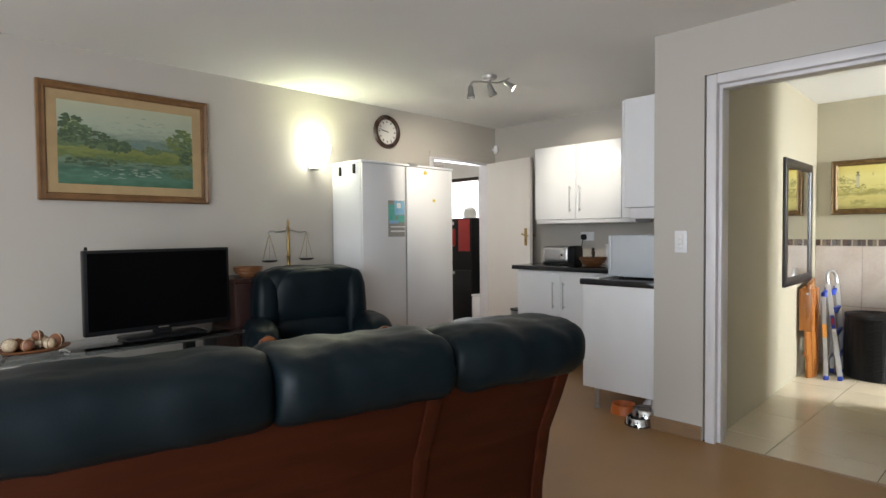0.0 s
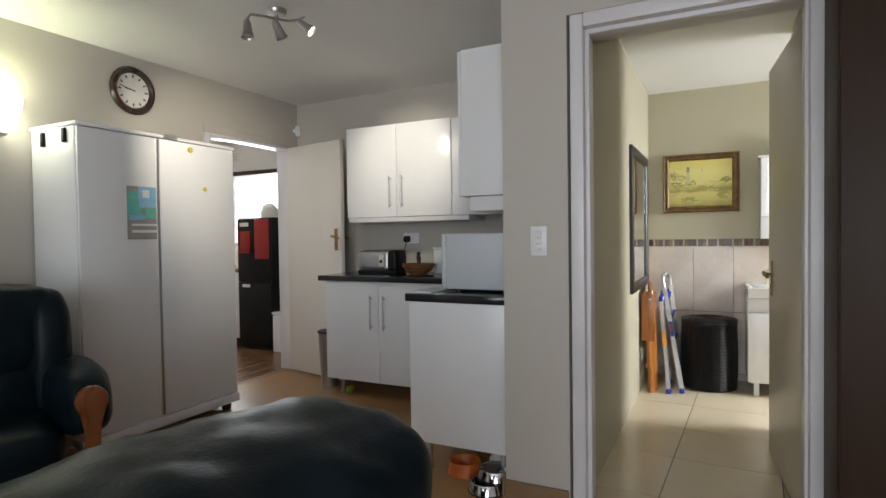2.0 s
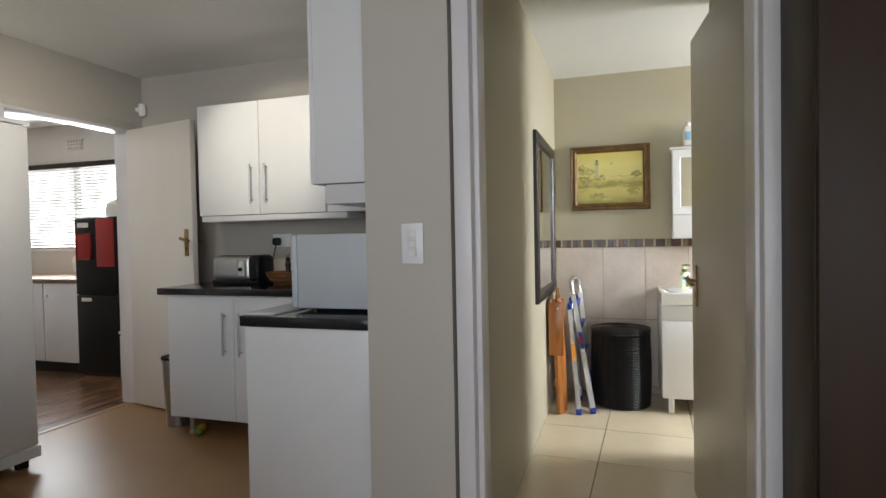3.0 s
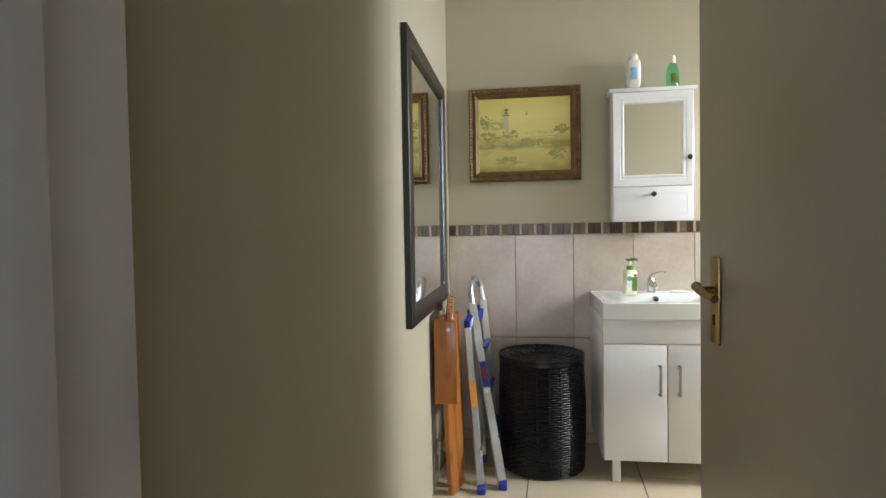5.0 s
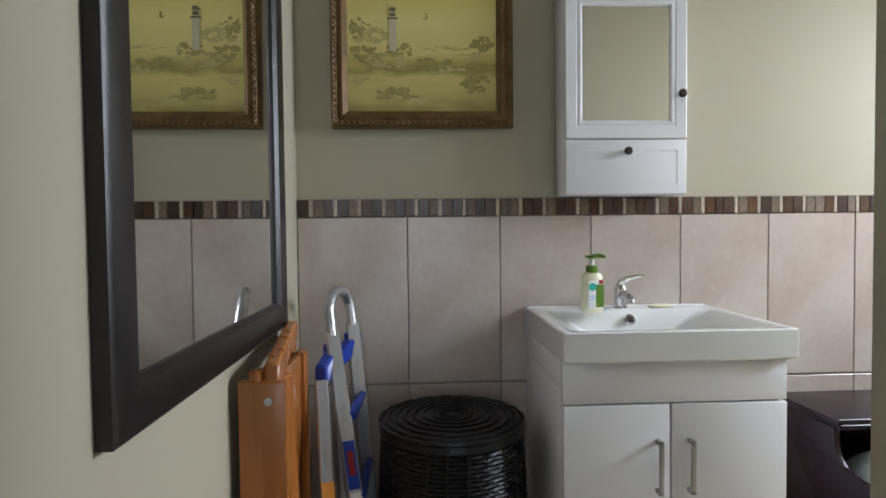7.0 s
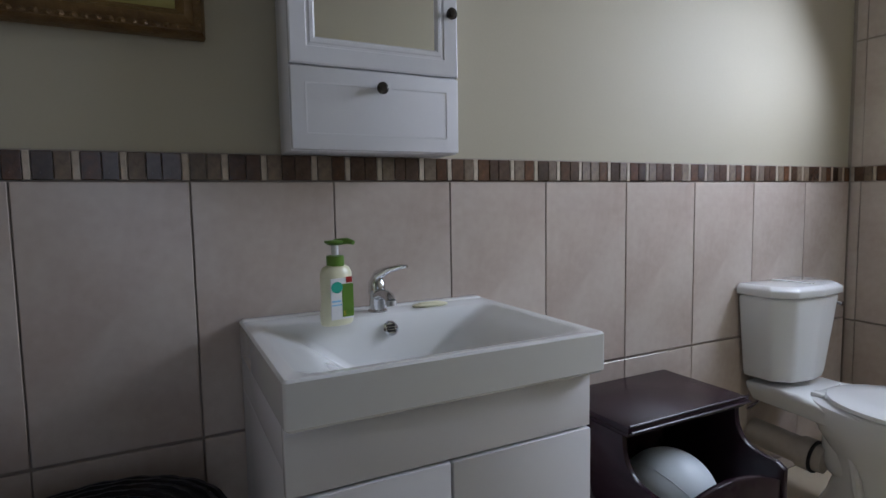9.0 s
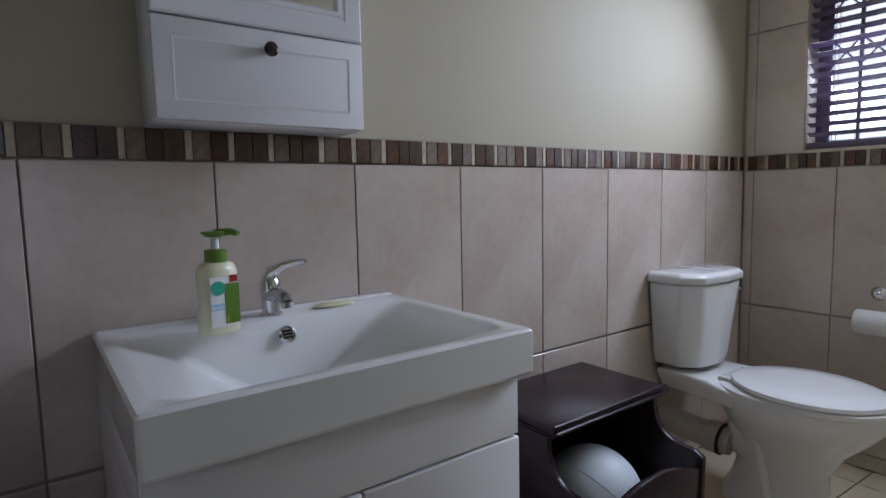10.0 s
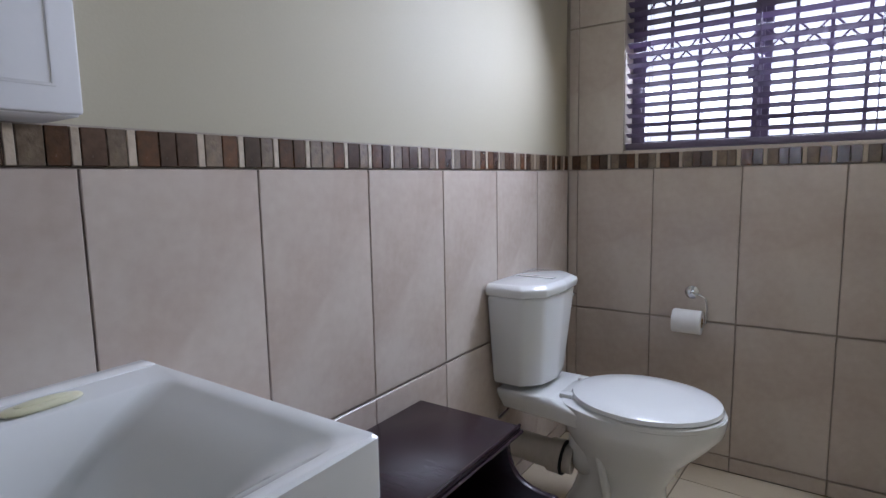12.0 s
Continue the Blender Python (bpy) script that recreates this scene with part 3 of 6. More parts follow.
def shell_dish():
    t = thing("ornament_dish", "scrolled metal dish on the glass stand", "dish", 0.17, 3.98, 0.611)
    part("tray", lathe([(0, 0.035), (0.13, 0.035), (0.165, 0.05), (0.168, 0.056), (0.13, 0.042), (0, 0.042)], 28, 0, 0, 1, 0.7), M_BASKET, t)
    for a in (30, 150, 210, 330):
        c, s = math.cos(radians(a)), math.sin(radians(a)) * 0.7
        pts = [(c * r, s * r, z) for r, z in ((0.12, 0.036), (0.15, 0.03), (0.175, 0.015), (0.165, 0.004), (0.145, 0.008), (0.15, 0.02))]
        part("scroll_foot", tube(pts, 0.004, 6), M_STEEL, t)


def shells():
    for i, (x, y, r) in enumerate(((-0.10, 0, 0.036), (-0.03, -0.03, 0.032), (0.04, 0.02, 0.036), (0.10, -0.01, 0.038), (0.0, 0.035, 0.03), (-0.06, 0.045, 0.032), (0.065, -0.045, 0.03), (0.02, 0.0, 0.028))):
        z = 0.653 + r if i < 7 else 0.653 + 0.075
        t = thing("ornament_ball", ("pale" if i % 2 == 0 else "brown") + " textured ornament ball in a metal dish", "ornament", 0.17 + x, 3.98 + y, z, i * 40, "balls in the dish")
        part("ball", lathe([(r * math.sin(math.pi * k / 10), -r * math.cos(math.pi * k / 10)) for k in range(11)], 16), M_SHELL1 if i % 2 == 0 else M_SHELL2, t)
        part("twine", tube([(r * 1.01 * math.cos(2 * math.pi * k / 16), 0, r * 1.01 * math.sin(2 * math.pi * k / 16)) for k in range(16)], 0.0025, 5, True), M_SHELL2 if i % 2 == 0 else M_SHELL1, t)


shell_dish()
shells()


def cupboard():
    t = thing("cupboard", "dark mahogany cupboard beside the television", "cupboard", 1.72, 4.31, 0)
    part("body", boxes((-0.37, 0.37, -0.17, 0.215, 0.05, 0.915), bevel=0.004), M_REDWOOD, t)
    part("top", boxes((-0.39, 0.39, -0.20, 0.22, 0.915, 0.942), bevel=0.006), M_REDWOOD, t)
    part("plinth", boxes((-0.36, 0.36, -0.15, 0.21, 0, 0.05)), M_REDWOOD, t)
    for x in (-0.36, 0.005):
        d = part("door", boxes((x, x + 0.355, -0.19, -0.17, 0.08, 0.90), bevel=0.004), M_REDWOOD, t)
        part("knob", lathe([(0, 0), (0.006, 0), (0.012, 0.012), (0, 0.02)], 10), M_BRASS, d).matrix_basis = pose(x + (0.32 if x < 0 else 0.035), -0.19, 0.55, 90)


def scale_ornament():
    t = thing("balance_scale", "brass balance scale ornament with two hanging pans", "scale", 1.865, 4.30, 0.942)
    part("column", lathe([(0, 0), (0.06, 0), (0.06, 0.012), (0.022, 0.03), (0.014, 0.05), (0.014, 0.13), (0.02, 0.14), (0.013, 0.15), (0.012, 0.34), (0.017, 0.35), (0.008, 0.37), (0.013, 0.39), (0.004, 0.42), (0, 0.44)], 16), M_BRASS, t)
    beam = part("beam", tube([(-0.17, 0, 0.315), (-0.15, 0, 0.335), (-0.10, 0, 0.325), (-0.03, 0, 0.335), (0, 0, 0.345), (0.03, 0, 0.335), (0.10, 0, 0.325), (0.15, 0, 0.335), (0.17, 0, 0.315)], 0.006, 8), M_STEEL, t)
    for s in (-1, 1):
        pan = part("pan", lathe([(0, 0.098), (0.04, 0.10), (0.062, 0.112), (0.064, 0.114), (0.04, 0.104), (0, 0.102)], 20, s * 0.16, 0), M_BLACK, t, "dark shallow pan")
        for a in (0, 120, 240):
            part("chain", tube([(s * 0.16, 0, 0.325), (s * 0.16 + 0.06 * math.cos(radians(a)), 0.06 * math.sin(radians(a)), 0.113)], 0.0014, 5), M_BRASS, pan)


def bowl_ornament(name, label, x, y, z, r, h, m):
    t = thing(name, label, "bowl", x, y, z)
    part("bowl", lathe([(0, 0), (r * 0.5, 0), (r * 0.55, h * 0.08), (r * 0.85, h * 0.55), (r * 0.98, h * 0.9), (r, h), (r * 0.93, h), (r * 0.8, h * 0.6), (r * 0.5, h * 0.15), (0, h * 0.12)], 28), m, t)
    for k in range(2):
        part("woven_band", tube([(r * (0.80 + 0.12 * k) * math.cos(a), r * (0.80 + 0.12 * k) * math.sin(a), h * (0.45 + 0.28 * k) + 0.003 * math.sin(9 * a)) for a in [2 * math.pi * j / 40 for j in range(40)]], 0.006, 6, True), m, t)


cupboard()
scale_ornament()
bowl_ornament("woven_bowl", "brown woven bowl on the mahogany cupboard", 1.50, 4.24, 0.942, 0.105, 0.075, M_BASKET)


def landscape():
    t = thing("landscape_painting", "river landscape painting in a walnut and gilt frame", "painting", 0.82, TVY - 0.002, 1.848)
    W, Hh = 0.519, 0.370
    part("frame", framed(-W, W, -Hh, Hh, 0.05, 0.045, ((0, 0), (0, 0.75), (0.2, 1.0), (0.55, 0.8), (0.8, 0.85), (1, 0.55), (1, 0))), M_GILTWOOD, t, "walnut brown moulded frame")
    part("slip", framed(-W + 0.048, W - 0.048, -Hh + 0.048, Hh - 0.048, 0.062, 0.024, ((0, 0), (0, 1), (0.9, 0.75), (1, 0.6), (1, 0))), M_LINEN, t, "beige linen inner slip")
    for s in (-1, 1):
        part("bead_row", joined(*[moved(lathe([(0.007 * math.sin(math.pi * k / 5), -0.007 * math.cos(math.pi * k / 5)) for k in range(6)], 6), Matrix.Translation((s * (W - 0.001), -0.02, -Hh + 0.012 + j * 0.0188))) for j in range(39)]), M_LINEN, t)
    stops = [(0.0, (0.05, 0.13, 0.08)), (0.12, (0.09, 0.20, 0.14)), (0.2, (0.05, 0.12, 0.08)), (0.28, (0.16, 0.24, 0.17)), (0.34, (0.12, 0.16, 0.05)), (0.44, (0.22, 0.25, 0.08)), (0.5, (0.09, 0.15, 0.08)), (0.6, (0.22, 0.28, 0.22)), (0.72, (0.38, 0.43, 0.33)), (1.0, (0.44, 0.46, 0.33))]
    cv = part("canvas", boxes((-W + 0.10, W - 0.10, -0.016, -0.004, -Hh + 0.10, Hh - 0.10)), canvas_material("river_canvas", stops, -0.27, 0.27, 0.13, 22), t, "green river landscape")
    dark = mat("painted_dark_green", (0.05, 0.085, 0.05), (0.09, 0.13, 0.07), 60, 0.5, 0.3, 120)
    lime = mat("painted_lime", (0.20, 0.235, 0.07), (0.11, 0.16, 0.05), 60, 0.5, 0.3, 120)
    hill = mat("painted_hill", (0.13, 0.20, 0.19), (0.17, 0.24, 0.19), 40, 0.5)
    part("painted_hill", blob(0.10, 0.02, 0.13, 0.035, -0.016, 4.2, 0.001), hill, cv)
    mid = mat("painted_mid_green", (0.085, 0.14, 0.065), (0.15, 0.20, 0.10), 60, 0.5, 0.3, 120)
    pale = mat("painted_light", (0.36, 0.42, 0.34), (0.24, 0.32, 0.25), 50, 0.5, 0.3, 120)
    rng = random.Random(5)
    for i, (x, z, a, b, m, n) in enumerate(((-0.34, 0.09, 0.085, 0.085, dark, 70), (-0.30, 0.07, 0.07, 0.06, mid, 50), (-0.34, 0.11, 0.06, 0.05, lime, 16), (-0.37, 0.03, 0.045, 0.05, mid, 30), (-0.20, 0.03, 0.09, 0.05, dark, 50), (-0.17, 0.01, 0.07, 0.035, mid, 36), (-0.07, 0.0, 0.07, 0.045, dark, 40), (0.14, -0.015, 0.06, 0.028, mid, 30), (0.33, 0.06, 0.09, 0.09, mid, 60), (0.33, 0.07, 0.085, 0.08, lime, 46), (0.36, 0.01, 0.055, 0.07, dark, 36), (0.37, -0.05, 0.05, 0.045, dark, 34), (-0.22, -0.115, 0.17, 0.028, dark, 50), (-0.10, -0.10, 0.12, 0.02, mid, 34), (0.14, -0.115, 0.12, 0.008, dark, 24), (0.33, -0.165, 0.10, 0.03, mid, 40), (0.05, -0.085, 0.12, 0.010, lime, 26), (0.08, -0.17, 0.16, 0.035, pale, 22), (-0.12, -0.19, 0.14, 0.03, pale, 12), (0.05, 0.15, 0.2, 0.05, pale, 20))):
        dabs = []
        for k in range(n):
            t_, r_ = rng.uniform(0, 2 * math.pi), math.sqrt(rng.random())
            px_, pz_ = x + a * r_ * math.cos(t_), z + b * r_ * math.sin(t_)
            dx_, dz_ = min(0.020, a * 0.3) * rng.uniform(0.4, 1.1), min(0.012, b * 0.3) * rng.uniform(0.4, 1.1)
            if m is pale:
                dz_ *= 0.35
            px_, pz_ = max(-W + 0.104 + dx_ * 1.5, min(W - 0.104 - dx_ * 1.5, px_)), max(-Hh + 0.104 + dz_ * 1.5, min(Hh - 0.104 - dz_ * 1.5, pz_))
            dabs.append(blob(px_, pz_, dx_, dz_, -0.0163, rng.uniform(0, 50), 0.0008 + 0.00003 * k + 0.0001 * i, 9, 0.6))
        dab = part("painted_water_light" if m is pale else "painted_tree", joined(*dabs), m, cv)
        if m is pale:
            tagged(dab, kind="stuff")


def seascape():
    t = thing("lighthouse_painting", "lighthouse dune painting in a carved gilt frame", "painting", EX - 0.012, 1.141, 1.6225, -90)
    W, Hh = 0.287, 0.241
    part("frame", framed(-W, W, -Hh, Hh, 0.052, 0.04, ((0, 0), (0, 0.7), (0.15, 1.0), (0.4, 0.75), (0.7, 0.95), (1, 0.5), (1, 0))), M_GILT, t, "carved dark gilt frame")
    knobs = []
    for j in range(30):
        x = -W + 0.012 + j * (2 * W - 0.024) / 29
        for z in (-Hh + 0.014, Hh - 0.014):
            knobs.append(moved(lathe([(0, -0.006), (0.008, 0), (0, 0.006)], 6), pose(x, -0.036, z, 90, 0, 0)))
    for j in range(24):
        z = -Hh + 0.03 + j * (2 * Hh - 0.06) / 23
        for x in (-W + 0.014, W - 0.014):
            knobs.append(moved(lathe([(0, -0.006), (0.008, 0), (0, 0.006)], 6), pose(x, -0.036, z, 90, 0, 0)))
    part("carving", joined(*knobs), M_GILT, t)
    stops = [(0.0, (0.26, 0.22, 0.05)), (0.12, (0.46, 0.40, 0.12)), (0.28, (0.60, 0.52, 0.17)), (0.36, (0.30, 0.26, 0.06)), (0.42, (0.50, 0.43, 0.12)), (0.5, (0.66, 0.59, 0.21)), (0.75, (0.72, 0.65, 0.24)), (1.0, (0.68, 0.56, 0.14))]
    cv = part("canvas", boxes((-W + 0.048, W - 0.048, -0.018, -0.004, -Hh + 0.048, Hh - 0.048)), canvas_material("dune_canvas", stops, -0.2, 0.2, 0.11, 16), t, "yellowed dune landscape")
    olive = mat("painted_olive", (0.27, 0.24, 0.06), (0.42, 0.36, 0.11), 60, 0.5, 0.3, 80)
    tower = mat("painted_tower", (0.56, 0.53, 0.36), (0.46, 0.43, 0.27), 30, 0.5)
    part("painted_lighthouse", joined(boxes((-0.103, -0.081, -0.0205, -0.0178, 0.0, 0.105)), boxes((-0.107, -0.077, -0.021, -0.0178, 0.097, 0.104)), boxes((-0.100, -0.084, -0.0206, -0.0178, 0.104, 0.125)), blob(-0.092, 0.128, 0.012, 0.008, -0.018, 3, 0.002)), tower, cv)
    part("painted_lamp_room", joined(boxes((-0.101, -0.083, -0.0215, -0.019, 0.108, 0.118)), boxes((-0.108, -0.076, -0.0216, -0.019, 0.099, 0.104)), blob(-0.092, 0.129, 0.011, 0.007, -0.0195, 3, 0.0022)), mat("painted_umber", (0.13, 0.11, 0.04), (0.18, 0.15, 0.06), 60, 0.5), cv)
    pale = mat("painted_straw", (0.42, 0.37, 0.12), (0.54, 0.48, 0.19), 60, 0.5, 0.3, 80)
    rng = random.Random(8)
    for i, (x, z, a, b, m, n) in enumerate(((-0.20, 0.07, 0.035, 0.03, olive, 12), (-0.16, 0.05, 0.05, 0.025, pale, 12), (-0.17, -0.01, 0.06, 0.025, olive, 16), (-0.11, -0.03, 0.07, 0.02, pale, 14), (-0.07, 0.005, 0.04, 0.02, olive, 12), (0.03, -0.04, 0.06, 0.018, olive, 12), (0.09, -0.06, 0.06, 0.014, pale, 10), (-0.08, -0.135, 0.065, 0.026, olive, 16), (-0.02, -0.15, 0.035, 0.016, pale, 8), (0.17, -0.10, 0.045, 0.03, olive, 14), (0.19, 0.025, 0.045, 0.024, olive, 12), (0.16, -0.015, 0.04, 0.014, pale, 8), (-0.19, -0.09, 0.035, 0.014, pale, 8), (0.06, 0.008, 0.09, 0.006, pale, 8))):
        dabs = []
        for k in range(n * 2):
            t_, r_ = rng.uniform(0, 2 * math.pi), math.sqrt(rng.random())
            dx_, dz_ = min(0.014, a * 0.3) * rng.uniform(0.4, 1.1), min(0.008, b * 0.35) * rng.uniform(0.4, 1.1)
            px_, pz_ = x + a * r_ * math.cos(t_), z + b * r_ * math.sin(t_)
            px_, pz_ = max(-W + 0.054 + dx_ * 1.5, min(W - 0.054 - dx_ * 1.5, px_)), max(-Hh + 0.054 + dz_ * 1.5, min(Hh - 0.054 - dz_ * 1.5, pz_))
            dabs.append(blob(px_, pz_, dx_, dz_, -0.0182, rng.uniform(0, 50), 0.0006 + 0.00003 * k + 0.00008 * i, 10, 0.6))
        part("painted_shrub", joined(*dabs), m, cv)
    part("painted_bird", joined(boxes((0.005, 0.018, -0.0195, -0.018, 0.10, 0.104)), boxes((0.012, 0.017, -0.0195, -0.018, 0.102, 0.118))), olive, cv)


landscape()
seascape()


def wall_sconce():
    t = thing("wall_lamp", "lit frosted glass wall lamp glowing warm yellow", "lamp", 2.25, TVY, 1.80)
    part("wall_plate", boxes((-0.05, 0.05, -0.012, 0, -0.01, 0.12), bevel=0.004), M_STEEL, t)
    part("holder", lathe([(0, -0.012), (0.035, -0.01), (0.045, 0.005), (0.03, 0.012), (0, 0.012)], 16, 0, -0.07), M_STEEL, t)
    part("arm", tube([(0, -0.005, 0.01), (0, -0.06, 0.002)], 0.008, 8), M_STEEL, t)
    part("shade", lathe([(0.03, 0.012), (0.06, 0.05), (0.088, 0.13), (0.098, 0.20), (0.094, 0.20), (0.084, 0.13), (0.056, 0.052), (0.028, 0.018)], 24, 0, -0.105), M_LAMP, t, "glowing frosted glass shade")


def wall_clock():
    t = thing("wall_clock", "round wall clock with dark wooden rim", "clock", 3.073, TVY, 2.222)
    def up(bm):
        return moved(bm, pose(0, 0, 0, 90))
    part("rim", up(lathe([(0.115, 0), (0.158, 0), (0.162, 0.012), (0.150, 0.032), (0.130, 0.035), (0.118, 0.022), (0.115, 0.012)], 40)), M_CLOCKWOOD, t)
    part("dial", up(lathe([(0, 0.002), (0.12, 0.002), (0.12, 0.012), (0, 0.012)], 40)), M_DIAL, t)
    for k in range(12):
        a = math.pi * k / 6
        part("hour_mark", moved(boxes((-0.004, 0.004, -0.0145, -0.0115, 0.085, 0.105)), pose(0, 0, 0, 0, math.degrees(a), 0)), M_BLACK, t)
    part("hour_hand", moved(boxes((-0.003, 0.003, -0.017, -0.0145, -0.012, 0.06)), pose(0, 0, 0, 0, -82, 0)), M_BLACK, t)
    part("minute_hand", moved(boxes((-0.002, 0.002, -0.0195, -0.0172, -0.015, 0.098)), pose(0, 0, 0, 0, -78, 0)), M_BLACK, t)


def alarm_sensor_unit():
    t = thing("alarm_sensor", "small white alarm sensor in the ceiling corner", "sensor", 4.68, 4.515, 2.205, 45)
    part("housing", pillow(-0.03, 0.03, -0.03, 0.02, -0.05, 0.05, 4, 6), M_WHITE, t)
    part("lens", boxes((-0.02, 0.02, -0.033, -0.028, -0.035, 0.0), bevel=0.002), M_PAPER, t)
    part("bracket", boxes((-0.012, 0.012, 0.01, 0.04, -0.015, 0.015)), M_WHITE, t)


def spot_bar():
    t = thing("ceiling_spotlight", "brushed steel ceiling spotlight bar with three heads", "ceiling light", 2.955, 3.15, H)
    part("canopy", lathe([(0, 0), (0.055, 0), (0.055, -0.012), (0.045, -0.028), (0, -0.03)], 24), M_STEEL, t)
    pts = [(-0.125, 0.09, -0.075), (-0.115, 0.075, -0.05), (-0.06, 0.04, -0.045), (0, 0, -0.05), (0.05, -0.04, -0.05), (0.10, -0.07, -0.03), (0.125, -0.09, -0.01)]
    part("bar", tube(pts, 0.007, 8), M_STEEL, t)
    part("stem", tube([(0, 0, -0.02), (0, 0, -0.05)], 0.01, 8), M_STEEL, t)
    heads = (((-0.125, 0.09, -0.07), (-0.05, -0.1, -0.9), False), ((0.0, 0.0, -0.05), (0.25, -0.2, -0.75), False), ((0.11, -0.08, -0.02), (0.35, -0.65, -0.55), True))
    for (x, y, z), d, lit in heads:
        p, d = Vector((x, y, z)), Vector(d).normalized()
        q = p + Vector((0, 0, -0.035))
        hd = part("head", joined(tube([p, q], 0.005, 8), tube([q - d * 0.03, q - d * 0.01, q + d * 0.035, q + d * 0.07], [0.012, 0.02, 0.024, 0.034], 18, cap=False), tube([q - d * 0.031, q - d * 0.03], [0.004, 0.012], 18)), M_STEEL, t)
        part("bulb", tube([q + d * 0.055, q + d * 0.058], 0.027, 16), M_BULB if lit else M_DIAL, hd, "bulb behind the rim")


wall_sconce()
wall_clock()
alarm_sensor_unit()
spot_bar()


def fridge():
    t = thing("wardrobe", "tall white two-door cupboard with magnets and paper", "wardrobe", 2.438, 4.10, 0)
    part("carcass", boxes((0, 1.08, 0.022, 0.43, 0.06, 1.845), bevel=0.003), M_WHITE, t)
    part("top", boxes((-0.008, 1.09, -0.006, 0.432, 1.845, 1.866), bevel=0.004), M_WHITE, t)
    part("plinth", boxes((0.0, 1.085, -0.012, 0.42, 0.055, 0.115), bevel=0.006), M_WHITE, t)
    for x in (0.04, 1.02):
        for y in (0.06, 0.38):
            part("foot", boxes((x - 0.02, x + 0.03, y - 0.02, y + 0.02, 0, 0.056)), M_BLACK, t)
    for a, b in ((0.003, 0.476), (0.496, 1.078)):
        part("door", boxes((a, b, 0.0, 0.02, 0.12, 1.84), bevel=0.004), M_WHITE, t)
    part("edge_grip", boxes((0.477, 0.495, 0.004, 0.018, 0.12, 1.838), bevel=0.002), M_STEEL, t, "grey metal edge strip between doors")
    part("top_clip", boxes((0.52, 0.62, -0.012, 0.03, 1.847, 1.874), bevel=0.004), M_STEEL, t)
    n = part("calendar", boxes((0.275, 0.462, -0.004, 0.0, 1.22, 1.535)), M_GREYP, t, "paper calendar with a blue beach picture")
    depth = 0.0045
    for a, b, c, d, m in ((0.277, 0.365, 1.36, 1.50, M_TEAL), (0.345, 0.460, 1.41, 1.532, M_SKYP), (0.385, 0.458, 1.345, 1.405, M_TEAL), (0.285, 0.385, 1.335, 1.362, M_SKYP), (0.37, 0.415, 1.47, 1.515, M_PAPER), (0.30, 0.46, 1.26, 1.275, M_PAPER), (0.30, 0.46, 1.30, 1.312, M_PAPER)):
        depth += 0.0006
        part("print", boxes((a, b, -depth, -0.0035, c, d)), m, n)
    for x, z, r in ((0.72, 1.80, 0.02), (0.83, 1.55, 0.016)):
        part("magnet", moved(lathe([(0, 0), (r, 0), (r, 0.006), (0, 0.008)], 6), pose(x, 0, z, 90)), M_YELLOW, t, "yellow fridge magnet")
    for y, z in ((0.10, 1.80), (0.30, 1.79)):
        part("side_clip", boxes((-0.018, 0.0, y - 0.014, y + 0.014, z - 0.045, z + 0.035), bevel=0.004), M_BLACK, t, "dark clip on the side panel")


def tall_dark_cabinet():
    t = thing("dark_wood_cabinet", "tall dark brown wooden cabinet beside the doorway", "cabinet", 2.735, 0.66, 0)
    part("carcass", boxes((0.02, 0.285, -1.25, -0.002, 0.06, 2.30), bevel=0.004), M_DARKWOOD, t)
    part("plinth", boxes((0.04, 0.285, -1.24, -0.01, 0, 0.06)), M_DARKWOOD, t)
    for k in range(3):
        d = part("door", boxes((0, 0.02, -1.25 + k * 0.416, -1.25 + k * 0.416 + 0.412, 0.08, 2.28), bevel=0.004), M_DARKWOOD, t)
        part("handle", tube([(-0.02, -1.25 + k * 0.416 + 0.05, 1.0), (-0.02, -1.25 + k * 0.416 + 0.05, 1.15)], 0.006, 8), M_STEEL, d)
    part("cornice", boxes((-0.012, 0.277, -1.26, 0.0, 2.30, 2.34), bevel=0.008), M_DARKWOOD, t)


def light_switch():
    t = thing("light_switch", "white three-gang light switch plate on the wall", "switch", WX, 1.717, 1.187)
    part("plate", boxes((-0.008, 0, -0.038, 0.038, -0.067, 0.067), bevel=0.004), M_WHITE, t)
    for z in (-0.03, 0.0, 0.03):
        part("rocker_frame", boxes((-0.0095, -0.006, -0.015, 0.015, z - 0.0135, z + 0.0135), bevel=0.001), M_FRAME, t)
        part("rocker", boxes((-0.013, -0.006, -0.012, 0.012, z - 0.010, z + 0.010), bevel=0.002), M_PAPER, t)
    for z in (-0.048, 0.048):
        part("cover_seam", boxes((-0.0088, -0.007, -0.035, 0.035, z - 0.0008, z + 0.0008)), M_FRAME, t)


fridge()
tall_dark_cabinet()
light_switch()


# ---- kitchen ----
def bar_handle(parent, a, b, out, m=None):
    """A bar on two posts; out: the way off the surface."""
    a, b, o = Vector(a), Vector(b), Vector(out)
    u = (b - a).normalized()
    return part("handle", joined(tube([a + o, b + o], 0.006, 10), tube([a + u * 0.02, a + u * 0.02 + o], 0.005, 8), tube([b - u * 0.02, b - u * 0.02 + o], 0.005, 8)), m or M_STEEL, parent, "brushed steel bar handle")


def leg(parent, x, y, h):
    part("leg", lathe([(0, 0), (0.022, 0), (0.022, 0.012), (0.016, 0.02), (0.016, h), (0, h)], 14, x, y), M_STEEL, parent, "round steel leg")


